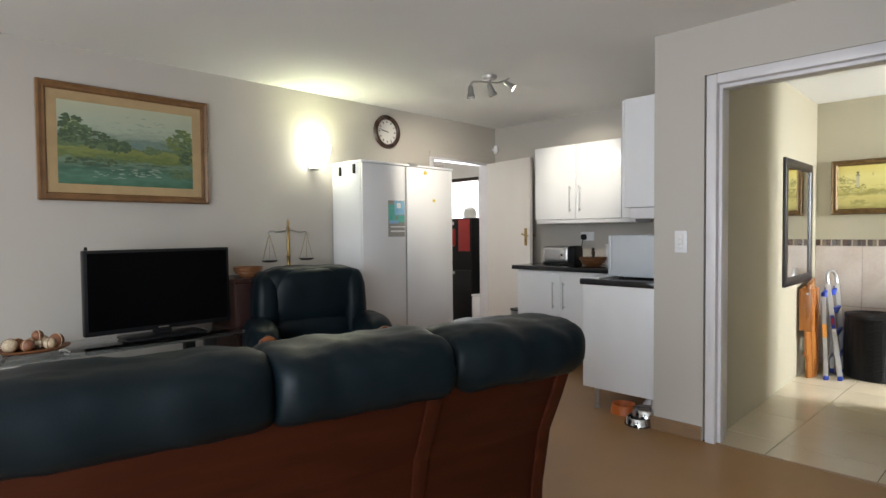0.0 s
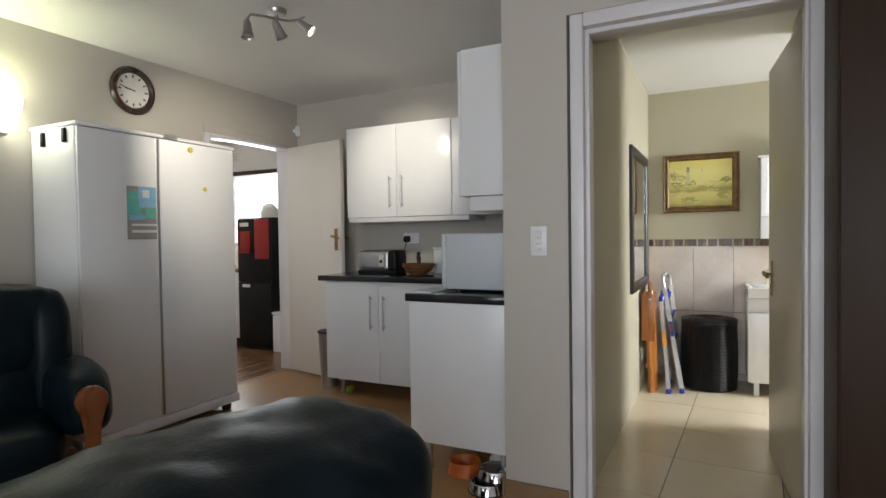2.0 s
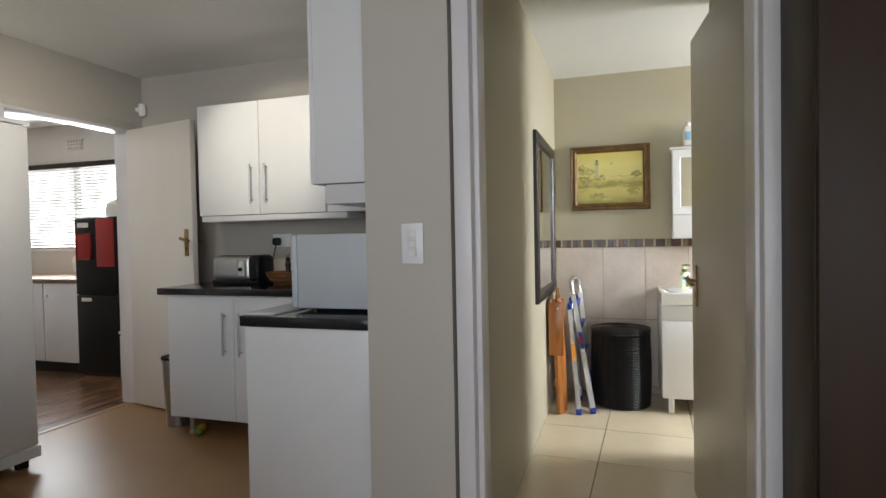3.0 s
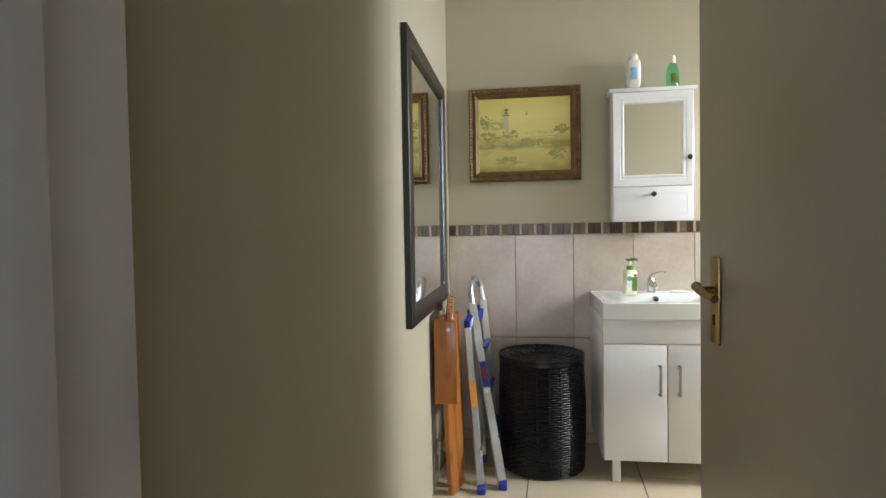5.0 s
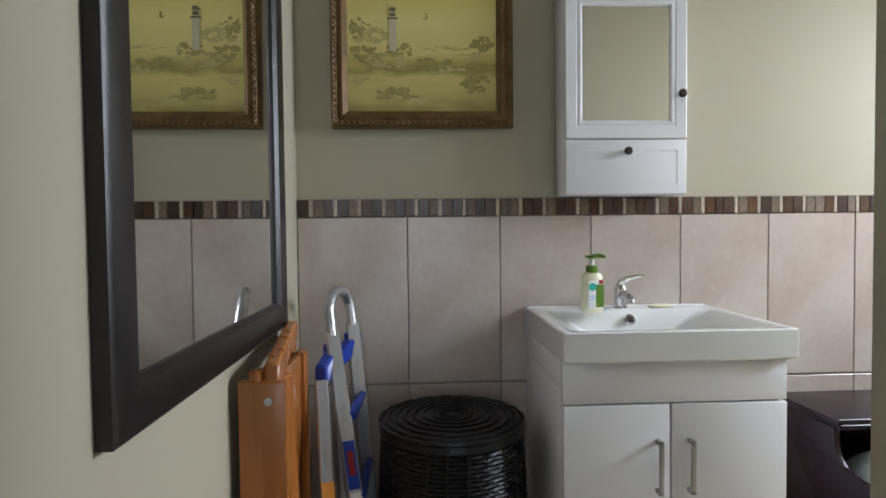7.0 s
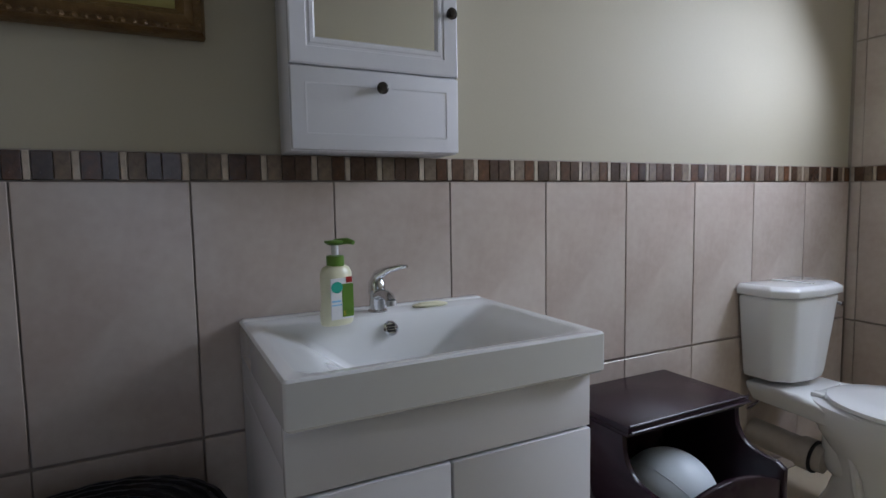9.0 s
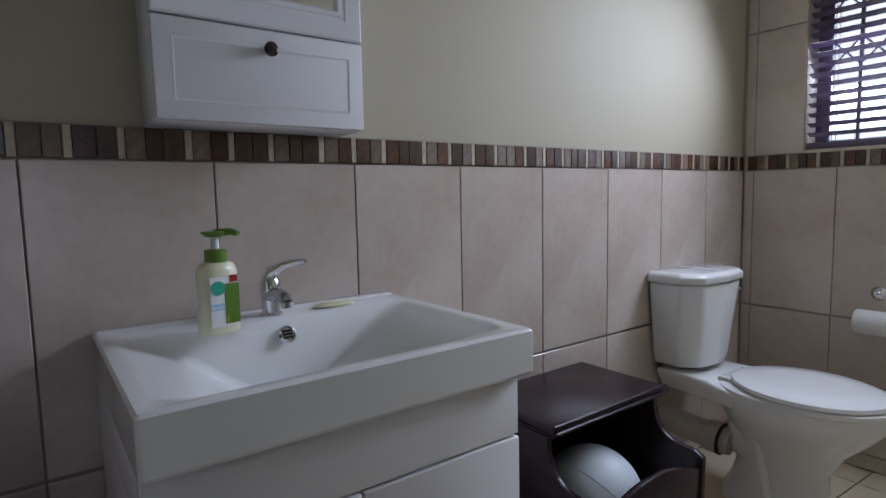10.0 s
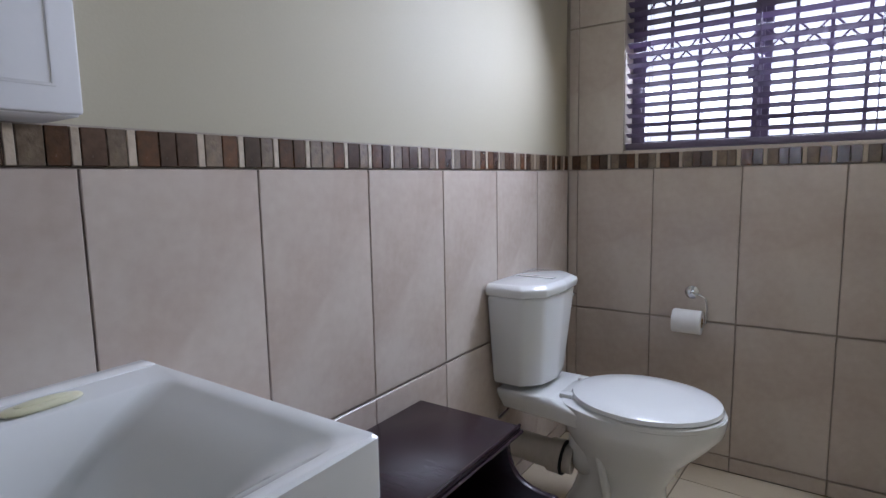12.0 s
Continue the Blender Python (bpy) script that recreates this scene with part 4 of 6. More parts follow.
def kitchen():
    a = thing("base_cabinet", "white base cabinet on steel legs showing its side", "cabinet", 3.115, 1.89, 0, 0, "kitchen base cabinets")
    part("body", boxes((0, 0.98, 0.0, 0.52, 0.165, 0.88), bevel=0.002), M_WHITE, a)
    part("side_panel", boxes((-0.016, 0.0, 0.0, 0.54, 0.16, 0.88), bevel=0.002), M_WHITE, a)
    for k in range(2):
        d = part("door", boxes((0.004 + k * 0.49, 0.486 + k * 0.49, 0.52, 0.538, 0.17, 0.875), bevel=0.003), M_WHITE, a)
        bar_handle(d, (0.45 + k * 0.08, 0.538, 0.66), (0.45 + k * 0.08, 0.538, 0.84), (0, 0.03, 0))
    for x in (0.06, 0.9):
        for y in (0.06, 0.47):
            leg(a, x, y, 0.166)
    b = thing("base_cabinet", "white two-door base cabinet on steel legs", "cabinet", 4.70, 2.45, 0, 0, "kitchen base cabinets")
    part("body", boxes((-0.60, 0, 0.0, 1.295, 0.125, 0.88), bevel=0.002), M_WHITE, b)
    for y0, y1, hy in ((0.812, 1.293, 0.868), (0.335, 0.808, 0.755)):
        d = part("door", boxes((-0.62, -0.601, y0, y1, 0.125, 0.872), bevel=0.003), M_WHITE, b)
        bar_handle(d, (-0.62, hy, 0.525), (-0.62, hy, 0.78), (-0.03, 0, 0))
    for x in (-0.54, -0.06):
        for y in (0.08, 1.20):
            leg(b, x, y, 0.126)
    w = thing("worktop", "black granite kitchen worktop", "worktop", 0, 0, 0)
    part("run_a", slab([(3.097, 1.89), (4.70, 1.89), (4.70, 2.455), (3.097, 2.455)], 0.881, 0.921, 0.004), M_GRANITE, w)
    part("run_b", slab([(4.055, 2.459), (4.70, 2.459), (4.70, 3.80), (4.055, 3.80)], 0.881, 0.921, 0.004), M_GRANITE, w)
    u = thing("wall_cabinet", "white two-door wall cabinet lit by a spot", "cabinet", 4.372, 2.43, 1.372, 0, "kitchen wall cabinets")
    part("body", boxes((0.02, 0.338, -0.22, 1.305, 0, 0.724), bevel=0.002), M_WHITE, u)
    for y0, y1, hy in ((0.836, 1.306, 0.888), (0.36, 0.832, 0.78)):
        d = part("door", boxes((0, 0.019, y0, y1, 0.0, 0.724), bevel=0.003), M_WHITE, u)
        bar_handle(d, (0, hy, 0.07), (0, hy, 0.32), (-0.03, 0, 0))
    part("light_pelmet", boxes((0.005, 0.32, 0.22, 1.29, -0.04, -0.004), bevel=0.002), M_FRAME, u)
    v = thing("wall_cabinet", "tall white wall cabinet beside the partition", "cabinet", 3.162, 1.893, 1.412, 0, "kitchen wall cabinets")
    part("body", boxes((0.0, 1.24, 0.0, 0.258, 0, 0.726), bevel=0.002), M_WHITE, v)
    part("door", boxes((0.0, 0.6, 0.259, 0.276, 0.0, 0.72), bevel=0.003), M_WHITE, v)
    part("door", boxes((0.604, 1.21, 0.259, 0.276, 0.0, 0.72), bevel=0.003), M_WHITE, v)
    part("light_pelmet", boxes((0.01, 1.2, 0.0, 0.22, -0.075, -0.004), bevel=0.002), M_FRAME, v)


def microwave():
    t = thing("microwave", "silver microwave oven on the black worktop", "microwave", 3.217, 1.913, 0.921)
    part("body", boxes((0, 0.44, 0, 0.36, 0.018, 0.305), bevel=0.006), M_MICRO, t)
    part("front", boxes((0.0, 0.44, 0.361, 0.388, 0.02, 0.303), bevel=0.008), M_MICRO, t)
    part("window", boxes((0.03, 0.30, 0.387, 0.391, 0.06, 0.26)), M_BLACK, t)
    for x in (0.05, 0.39):
        for y in (0.05, 0.31):
            part("foot", lathe([(0, 0), (0.014, 0), (0.014, 0.019), (0, 0.019)], 10, x, y), M_BLACK, t)


def toaster():
    t = thing("toaster", "chrome and black toaster on the black worktop", "toaster", 4.40, 3.44, 0.921, 0)
    part("shell", pillow(-0.085, 0.085, -0.13, 0.17, 0.02, 0.185, 6, 10), M_STEEL, t, "shiny steel casing")
    part("end_cap", pillow(-0.09, 0.09, -0.20, -0.11, 0.015, 0.19, 5, 8), M_BLACK, t, "black plastic end")
    part("base", boxes((-0.085, 0.085, -0.19, 0.165, 0, 0.03), bevel=0.008), M_BLACK, t)
    part("control", boxes((-0.089, -0.082, -0.085, -0.04, 0.06, 0.15), bevel=0.002), M_DIAL, t)
    part("dial", moved(lathe([(0, 0), (0.012, 0), (0.012, 0.01), (0, 0.012)], 12), pose(-0.089, -0.062, 0.10, 0, -90)), M_BLACK, t)
    part("slot", boxes((-0.03, -0.01, -0.09, 0.13, 0.18, 0.187)), M_BLACK, t)


def socket():
    t = thing("power_socket", "white wall socket with a black plug", "socket", KX, 3.33, 1.20)
    part("plate", boxes((-0.01, 0, -0.075, 0.075, -0.045, 0.045), bevel=0.003), M_WHITE, t)
    plug = part("plug", pillow(-0.055, -0.008, 0.0, 0.055, -0.035, 0.02, 4, 5), M_BLACK, t)
    part("cord", tube([(-0.04, 0.03, -0.03), (-0.06, 0.035, -0.10), (-0.07, 0.06, -0.20), (-0.12, 0.09, -0.272)], 0.004, 6), M_BLACK, plug)


def crate(name, label, x, y, z, w, d, h, m):
    t = thing(name, label, "container", x, y, z)
    part("body", boxes((-w / 2, w / 2, -d / 2, d / 2, 0, h), bevel=min(w, d) * 0.12), m, t)
    part("lid", boxes((-w / 2 - 0.003, w / 2 + 0.003, -d / 2 - 0.003, d / 2 + 0.003, h, h + 0.015), bevel=0.004), m, t)


kitchen()
microwave()
toaster()
socket()
bowl_ornament("bread_basket", "brown woven basket on the black worktop", 4.36, 3.07, 0.921, 0.13, 0.085, M_BASKET)
mug = thing("pepper_mill", "dark wooden pepper mill standing in the basket", "mill", 4.42, 3.10, 0.932)
part("turned_body", lathe([(0, 0), (0.022, 0), (0.022, 0.05), (0.014, 0.08), (0.020, 0.12), (0.012, 0.135), (0.018, 0.15), (0, 0.165)], 14), M_CLOCKWOOD, mug)
part("knob", lathe([(0, 0.162), (0.007, 0.165), (0.009, 0.172), (0, 0.18)], 10), M_STEEL, mug)
crate("storage_jar", "white plastic canister behind the microwave", 4.40, 2.80, 0.921, 0.12, 0.12, 0.16, M_WHITE)
crate("storage_jar", "white plastic tub on the worktop", 4.52, 2.95, 0.921, 0.10, 0.10, 0.19, M_WHITE)
crate("bread_bin", "cream box standing behind the microwave", 3.80, 2.0, 0.921, 0.28, 0.18, 0.34, M_PAPER)
tray = thing("cutting_board", "pale cutting board on the black worktop", "cutting board", 3.17, 2.37, 0.921)
part("board", boxes((-0.05, 0.25, -0.055, 0.075, 0.0, 0.008), bevel=0.003), M_MICRO, tray)
part("rubber_edge", tube([(-0.05, -0.055, 0.005), (-0.05, 0.075, 0.005)], 0.005, 6), M_WHITE, tray)


def dustbin():
    t = thing("waste_bin", "grey plastic waste bin beside the cabinet", "bin", 4.28, 3.872, 0)
    t.scale = (0.72, 0.72, 1.08)
    part("body", lathe([(0, 0), (0.10, 0), (0.125, 0.40), (0.131, 0.40), (0.131, 0.415), (0.12, 0.415), (0.096, 0.01), (0, 0.01)], 24), M_STEEL, t)
    part("rim", tube([(0.129 * math.cos(2 * math.pi * k / 28), 0.129 * math.sin(2 * math.pi * k / 28), 0.412) for k in range(28)], 0.007, 6, True), M_BLACK, t)


dustbin()


def pet_bowls():
    for i, (x, y, z) in enumerate(((3.05, 1.99, 0), (3.10, 1.965, 0.048))):
        t = thing("pet_bowl", "shiny steel pet bowl" + (" on the floor" if i == 0 else " stacked in another bowl"), "bowl", x, y, z, 0, "stacked pet bowls")
        part("bowl", lathe([(0, 0.008), (0.05, 0.008), (0.068, 0.045), (0.075, 0.05), (0.078, 0.046), (0.088, 0.006), (0.09, 0), (0.086, 0), (0.075, 0.04), (0, 0.012)], 28), M_CHROME, t)
        part("rubber_ring", tube([(0.088 * math.cos(2 * math.pi * k / 28), 0.088 * math.sin(2 * math.pi * k / 28), 0.004) for k in range(28)], 0.004, 6, True), M_BLACK, t)
    t = thing("pet_bowl", "orange plastic bowl under the cabinet", "bowl", 3.20, 2.17, 0)
    part("bowl", lathe([(0, 0.006), (0.06, 0.006), (0.075, 0.06), (0.08, 0.06), (0.09, 0.0), (0.085, 0), (0, 0.003)], 24), M_BOWLORANGE, t)
    part("rim", tube([(0.078 * math.cos(2 * math.pi * k / 24), 0.078 * math.sin(2 * math.pi * k / 24), 0.06) for k in range(24)], 0.004, 6, True), M_BOWLORANGE, t)
    t = thing("water_jug", "white plastic jug under the cabinet", "jug", 3.23, 1.99, 0)
    part("body", lathe([(0, 0), (0.05, 0), (0.055, 0.09), (0.03, 0.12), (0.018, 0.125), (0.018, 0.14), (0, 0.14)], 18), M_WHITE, t)
    part("cap", lathe([(0, 0.139), (0.021, 0.139), (0.021, 0.15), (0, 0.152)], 12), M_BLUE, t)


pet_bowls()


def chew_toy():
    t = thing("dog_toy", "small yellow-green rubber toy under the kitchen cabinet", "toy", 4.17, 3.60, 0, 25)
    part("body", pillow(-0.045, 0.045, -0.028, 0.028, 0.0, 0.05, 2.4, 8, 0.006, 3), M_YELLOW, t)
    for x in (-0.045, 0.045):
        part("knob", pillow(x - 0.022, x + 0.022, -0.024, 0.024, 0.0, 0.046, 2.2, 6), M_LEAF, t, "green rubber end")


chew_toy()


# ---- next room ----
def coffee_machine():
    t = thing("coffee_machine", "tall black drinks machine with a red panel", "vending machine", 5.13, 5.29, 0)
    t.scale = (1, 1.13, 1.036)
    part("body", boxes((0.01, 0.45, 0, 0.43, 0.02, 1.39), bevel=0.008), M_BLACK, t)
    part("plinth", boxes((0.03, 0.43, 0.02, 0.41, 0, 0.022)), M_BLACK, t)
    part("upper_door", boxes((-0.012, 0.01, 0.005, 0.425, 0.72, 1.38), bevel=0.005), M_BLACK, t)
    part("lower_door", boxes((-0.012, 0.01, 0.005, 0.425, 0.04, 0.71), bevel=0.005), M_BLACK, t)
    p = part("red_panel", boxes((-0.018, -0.012, 0.02, 0.20, 0.96, 1.37), bevel=0.004), M_RED, t, "glossy red panel")
    q = part("red_cup", boxes((-0.022, -0.012, 0.25, 0.40, 1.02, 1.25), bevel=0.02), M_RED, t, "red cup print")
    part("print_bar", boxes((-0.026, -0.021, 0.27, 0.38, 1.30, 1.34)), M_PAPER, t)
    part("print_bar", boxes((-0.026, -0.012, 0.27, 0.36, 0.66, 0.69)), M_PAPER, t)


def next_room():
    coffee_machine()
    t = thing("glass_dome", "pale glass dome on the drinks machine", "jar", 5.33, 5.50, 1.44)
    part("dome", lathe([(0.09, 0), (0.10, 0.05), (0.085, 0.12), (0.04, 0.16), (0, 0.165)], 20), M_DIAL, t)
    part("foot", lathe([(0, 0), (0.10, 0), (0.10, 0.01), (0, 0.01)], 20), M_PAPER, t)
    g = thing("plastic_bin", "small white plastic bin beside the drinks machine", "bin", 5.20, 5.20, 0)
    part("tub", boxes((-0.10, 0.10, -0.075, 0.075, 0, 0.40), bevel=0.02), M_WHITE, g)
    part("lid", boxes((-0.105, 0.105, -0.08, 0.08, 0.40, 0.43), bevel=0.012), M_WHITE, g)
    c = thing("kitchen_counter_unit", "white kitchen unit below the window", "cabinet", 5.15, 5.80, 0)
    part("body", boxes((0.02, 0.59, 0.0, 1.3, 0.1, 0.84), bevel=0.003), M_WHITE, c)
    part("plinth", boxes((0.06, 0.59, 0.01, 1.29, 0, 0.1)), M_BLACK, c)
    part("worktop", boxes((-0.01, 0.595, -0.0, 1.31, 0.84, 0.88), bevel=0.004), M_SKIRT, c, "brown wooden worktop")
    for k in range(3):
        d = part("door", boxes((0.0, 0.019, 0.005 + k * 0.43, 0.425 + k * 0.43, 0.11, 0.835), bevel=0.003), M_WHITE, c)
        part("knob", lathe([(0, 0), (0.012, 0), (0.012, 0.01), (0, 0.02)], 10), M_WHITE, d).matrix_basis = pose(0, 0.38 + k * 0.43, 0.72, 0, -90)
    b = thing("shopping_bag", "crumpled white plastic bag on the worktop", "bag", 5.45, 6.02, 0.88)
    part("bag", pillow(-0.12, 0.12, -0.12, 0.12, 0, 0.26, 2.6, 12, 0.05, 4), M_PAPER, b)
    part("bag_handle", tube([(0, -0.03, 0.22), (0, -0.045, 0.30), (0, 0.0, 0.34), (0, 0.045, 0.30), (0, 0.03, 0.22)], 0.006, 6), M_PAPER, b)
    w = thing("window_2", "window with white blind in the next room", "window")
    w["kind"] = "structure"
    part("window_frame", boxes((5.77, 5.83, 5.7, 7.4, 1.13, 1.17), (5.77, 5.83, 5.7, 7.4, 2.0, 2.04), (5.77, 5.83, 5.7, 5.74, 1.17, 2.0), (5.77, 5.83, 7.36, 7.4, 1.17, 2.0), (5.77, 5.83, 6.53, 6.57, 1.17, 2.0)), M_FRAME, w)
    part("pane", boxes((5.797, 5.803, 5.74, 7.36, 1.17, 2.0)), M_GLASS, w).visible_shadow = False
    bl = thing("venetian_blind", "white venetian blind half closed", "blind", 5.735, 6.55, 1.14)
    sl = mesh_of("slat", moved(boxes((-0.018, 0.018, -0.84, 0.84, -0.0012, 0.0012)), pose(0, 0, 0, 0, 30)), M_WBLIND)
    for k in range(27):
        s = new("slat", sl)
        s.parent, s.location = bl, (0, 0, 0.02 + k * 0.0315)
    part("headrail", boxes((-0.02, 0.015, -0.85, 0.85, 0.86, 0.91), bevel=0.003), M_DARKWOOD, bl, "dark wooden headrail")
    for y in (-0.62, 0.0, 0.62):
        part("cord", tube([(-0.019, y, 0), (-0.019, y, 0.87)], 0.0015, 5), M_WBLIND, bl)
    v = thing("air_vent", "small air brick above the window", "vent", 5.75, 6.5, 2.24)
    part("plate", boxes((-0.008, 0, -0.11, 0.11, -0.06, 0.06), bevel=0.003), M_WALL, v)
    for j in range(3):
        for k in range(5):
            part("slot", boxes((-0.0095, -0.007, -0.09 + k * 0.04, -0.065 + k * 0.04, -0.045 + j * 0.033, -0.025 + j * 0.033)), M_WGROUT, v)


next_room()


# ---- bathroom ----
M_BLACKWOOD = mat("black_brown_wood", (0.016, 0.012, 0.011), (0.011, 0.008, 0.008), 5, 0.36, 0.15, 60, stretch=(1, 1, 8))
M_BRONZE = mat("dark_bronze", (0.10, 0.09, 0.085), (0.06, 0.055, 0.05), 20, 0.25, 0.1, 60, 0.9)


def wall_mirror():
    t = thing("wall_mirror", "large wall mirror in a black-brown wooden frame", "mirror", 5.025, BN - 0.001, 1.308)
    W, Hh = 0.441, 0.510
    part("frame", framed(-W, W, -Hh, Hh, 0.072, 0.026, ((0, 0), (0, 0.8), (0.12, 1), (0.85, 0.9), (1, 0.55), (1, 0))), M_BLACKWOOD, t, "flat black-brown frame")
    part("glass", boxes((-W + 0.068, W - 0.068, -0.010, -0.004, -Hh + 0.068, Hh - 0.068)), M_MIRROR, t, "clear mirror glass")


wall_mirror()


def cabinet_mirror():
    t = thing("bathroom_cabinet", "white wall cabinet with a small mirror and drawer", "cabinet", EX - 0.012, 0.521, 1.158, -90)
    t.scale = (0.975, 0.76, 1)
    # local: x along the wall, y off the wall is negative
    part("body", boxes((-0.195, 0.195, -0.135, 0, 0.0, 0.632), bevel=0.003), M_WHITE, t)
    part("top", boxes((-0.212, 0.212, -0.165, 0, 0.632, 0.650), bevel=0.005), M_WHITE, t)
    d = part("door", framed(-0.194, 0.194, 0.172, 0.630, 0.056, 0.018, ((0, 0), (0, 0.85), (0.06, 1.0), (0.62, 1.0), (0.66, 0.88), (0.74, 0.88), (0.78, 1.0), (0.9, 1.0), (1, 0.5), (1, 0)), -0.136), M_WHITE, t, "white door frame round the mirror")
    part("mirror", boxes((-0.141, 0.141, -0.144, -0.138, 0.225, 0.577)), M_MIRROR, d, "small mirror in the door")
    dr = part("drawer", boxes((-0.194, 0.194, -0.154, -0.136, 0.002, 0.168), bevel=0.004), M_WHITE, t)
    part("moulding", framed(-0.165, 0.165, 0.032, 0.138, 0.004, 0.0018, ((0, 0), (0, 0.7), (0.5, 1), (1, 0.7), (1, 0)), -0.1538), M_WHITE, dr)
    for x, z in ((0.0, 0.132), (0.172, 0.306)):
        k = part("knob", moved(lathe([(0, 0), (0.006, 0.0), (0.005, 0.010), (0.0125, 0.016), (0.013, 0.023), (0.008, 0.028), (0, 0.029)], 16), pose(x, -0.154, z, 90)), M_BRONZE, t, "dark metal knob")


cabinet_mirror()


def toiletries():
    t = thing("powder_bottle", "white powder bottle standing on the wall cabinet", "bottle", EX - 0.085, 0.603, 1.815)
    part("bottle", pillow(-0.024, 0.024, -0.034, 0.034, 0, 0.145, 5, 8), M_PAPER, t)
    part("neck", lathe([(0, 0.138), (0.024, 0.138), (0.023, 0.16), (0.012, 0.172), (0, 0.174)], 14), M_PAPER, t)
    part("label", boxes((-0.026, -0.0225, -0.015, 0.018, 0.04, 0.10), bevel=0.002), M_SKYP, t)
    t = thing("mouthwash_bottle", "clear bottle of green liquid on the wall cabinet", "bottle", EX - 0.085, 0.418, 1.815)
    part("bottle", lathe([(0, 0), (0.028, 0), (0.030, 0.01), (0.030, 0.07), (0.022, 0.10), (0.012, 0.115), (0, 0.115)], 18), M_GREENDRINK, t)
    part("cap", lathe([(0, 0.114), (0.014, 0.114), (0.013, 0.15), (0, 0.152)], 14), M_PAPER, t)
    part("label", boxes((-0.032, -0.027, -0.014, 0.014, 0.015, 0.06), bevel=0.002), M_LEAF, t)


toiletries()


def vanity():
    t = thing("vanity_cabinet", "white two-door vanity cabinet on short legs", "cabinet", 5.262, 0.541, 0)
    part("body", boxes((0.018, 0.458, -0.296, 0.272, 0.105, 0.655), bevel=0.002), M_WHITE, t)
    for y in (-0.296, 0.254):
        part("side_panel", boxes((0.019, 0.458, y, y + 0.018, 0.657, 0.727), bevel=0.001), M_WHITE, t)
    part("apron", boxes((0.0, 0.018, -0.296, 0.272, 0.622, 0.728), bevel=0.002), M_WHITE, t)
    for a, b, h in ((0.004, 0.271, 0.036), (-0.295, 0.0, -0.044)):
        d = part("door", boxes((-0.004, 0.016, a, b, 0.105, 0.618), bevel=0.003), M_WHITE, t)
        part("handle", joined(boxes((-0.030, -0.022, h - 0.006, h + 0.006, 0.40, 0.533), bevel=0.002), boxes((-0.03, -0.003, h - 0.006, h + 0.006, 0.40, 0.41), bevel=0.002), boxes((-0.03, -0.003, h - 0.006, h + 0.006, 0.523, 0.533), bevel=0.002)), M_STEEL, d, "brushed steel bow handle")
    for x in (0.04, 0.43):
        for y in (-0.262, 0.215):
            part("leg", boxes((x - 0.018, x + 0.018, y - 0.018, y + 0.018, 0, 0.106), bevel=0.003), M_WHITE, t)


def basin():
    """A rectangular bowl in a thick slab, its inner slopes meeting the flat back ledge."""
    t = thing("wash_basin", "white ceramic rectangular wash basin", "basin", 0, 0, 0)
    x0, x1, y0, y1, z0, z1 = 5.242, EX - 0.012, 0.226, 0.815, 0.726, 0.804
    ix0, ix1, iy0, iy1 = 5.265, 5.615, 0.258, 0.785
    bx0, bx1, by0, by1, bz = 5.37, 5.58, 0.50, 0.54, 0.672
    bm = bmesh.new()
    def ring(a, b, c, d, z, r=0.006):
        pts = []
        for cx, cy, start in ((b - r, d - r, 0), (a + r, d - r, 90), (a + r, c + r, 180), (b - r, c + r, 270)):
            for k in range(6):
                w = radians(start + 18 * k)
                pts.append(bm.verts.new((cx + r * math.cos(w), cy + r * math.sin(w), z)))
        return pts
    rows = [ring(x0 + 0.006, x1, y0 + 0.006, y1 - 0.006, z0), ring(x0, x1, y0, y1, z0 + 0.006), ring(x0, x1, y0, y1, z1 - 0.004), ring(x0 + 0.004, x1 - 0.004, y0 + 0.004, y1 - 0.004, z1)]
    rows.append(ring(ix0 - 0.004, ix1 + 0.004, iy0 - 0.006, iy1 + 0.006, z1, 0.03))
    for k in range(11):
        f = k / 10
        g = 1 - (1 - f) ** 2.2
        drop = 0.003 + (z1 - 0.003 - bz) * (f - math.sin(2 * math.pi * f) / 14) ** 0.92
        rows.append(ring(ix0 + (bx0 - ix0) * g, ix1 + (bx1 - ix1) * g, iy0 + (by0 - iy0) * f, iy1 + (by1 - iy1) * f, z1 - drop, 0.032 - 0.014 * f))
    for a, b in zip(rows, rows[1:]):
        for k in range(24):
            bm.faces.new((a[k], a[(k + 1) % 24], b[(k + 1) % 24], b[k]))
    bm.faces.new(rows[-1])
    bmesh.ops.recalc_face_normals(bm, faces=bm.faces)
    part("bowl", bm, M_CERAMIC, t, "white ceramic slab with a sloped bowl")
    part("rear_upstand", boxes((EX - 0.052, EX - 0.013, y0 + 0.004, y1 - 0.004, z1 - 0.012, z1 + 0.003), bevel=0.005), M_CERAMIC, t)
    ov = part("overflow", moved(lathe([(0, 0), (0.016, 0), (0.017, 0.003), (0.013, 0.006), (0.012, 0.003), (0, 0.003)], 20), pose(5.592, 0.517, 0.775, 0, -62)), M_CHROME, t, "chrome overflow grille")
    for k in (-1, 0, 1):
        part("grille_slot", moved(boxes((-0.0022 + k * 0.006, 0.0022 + k * 0.006, -0.009, 0.009, 0.003, 0.0045)), pose(5.592, 0.517, 0.775, 0, -62)), M_BLACK, ov)
    part("drain", lathe([(0, 0), (0.024, 0), (0.026, 0.003), (0.02, 0.005), (0, 0.004)], 20, 5.47, 0.52), M_CHROME, t).location = (0, 0, 0.670)


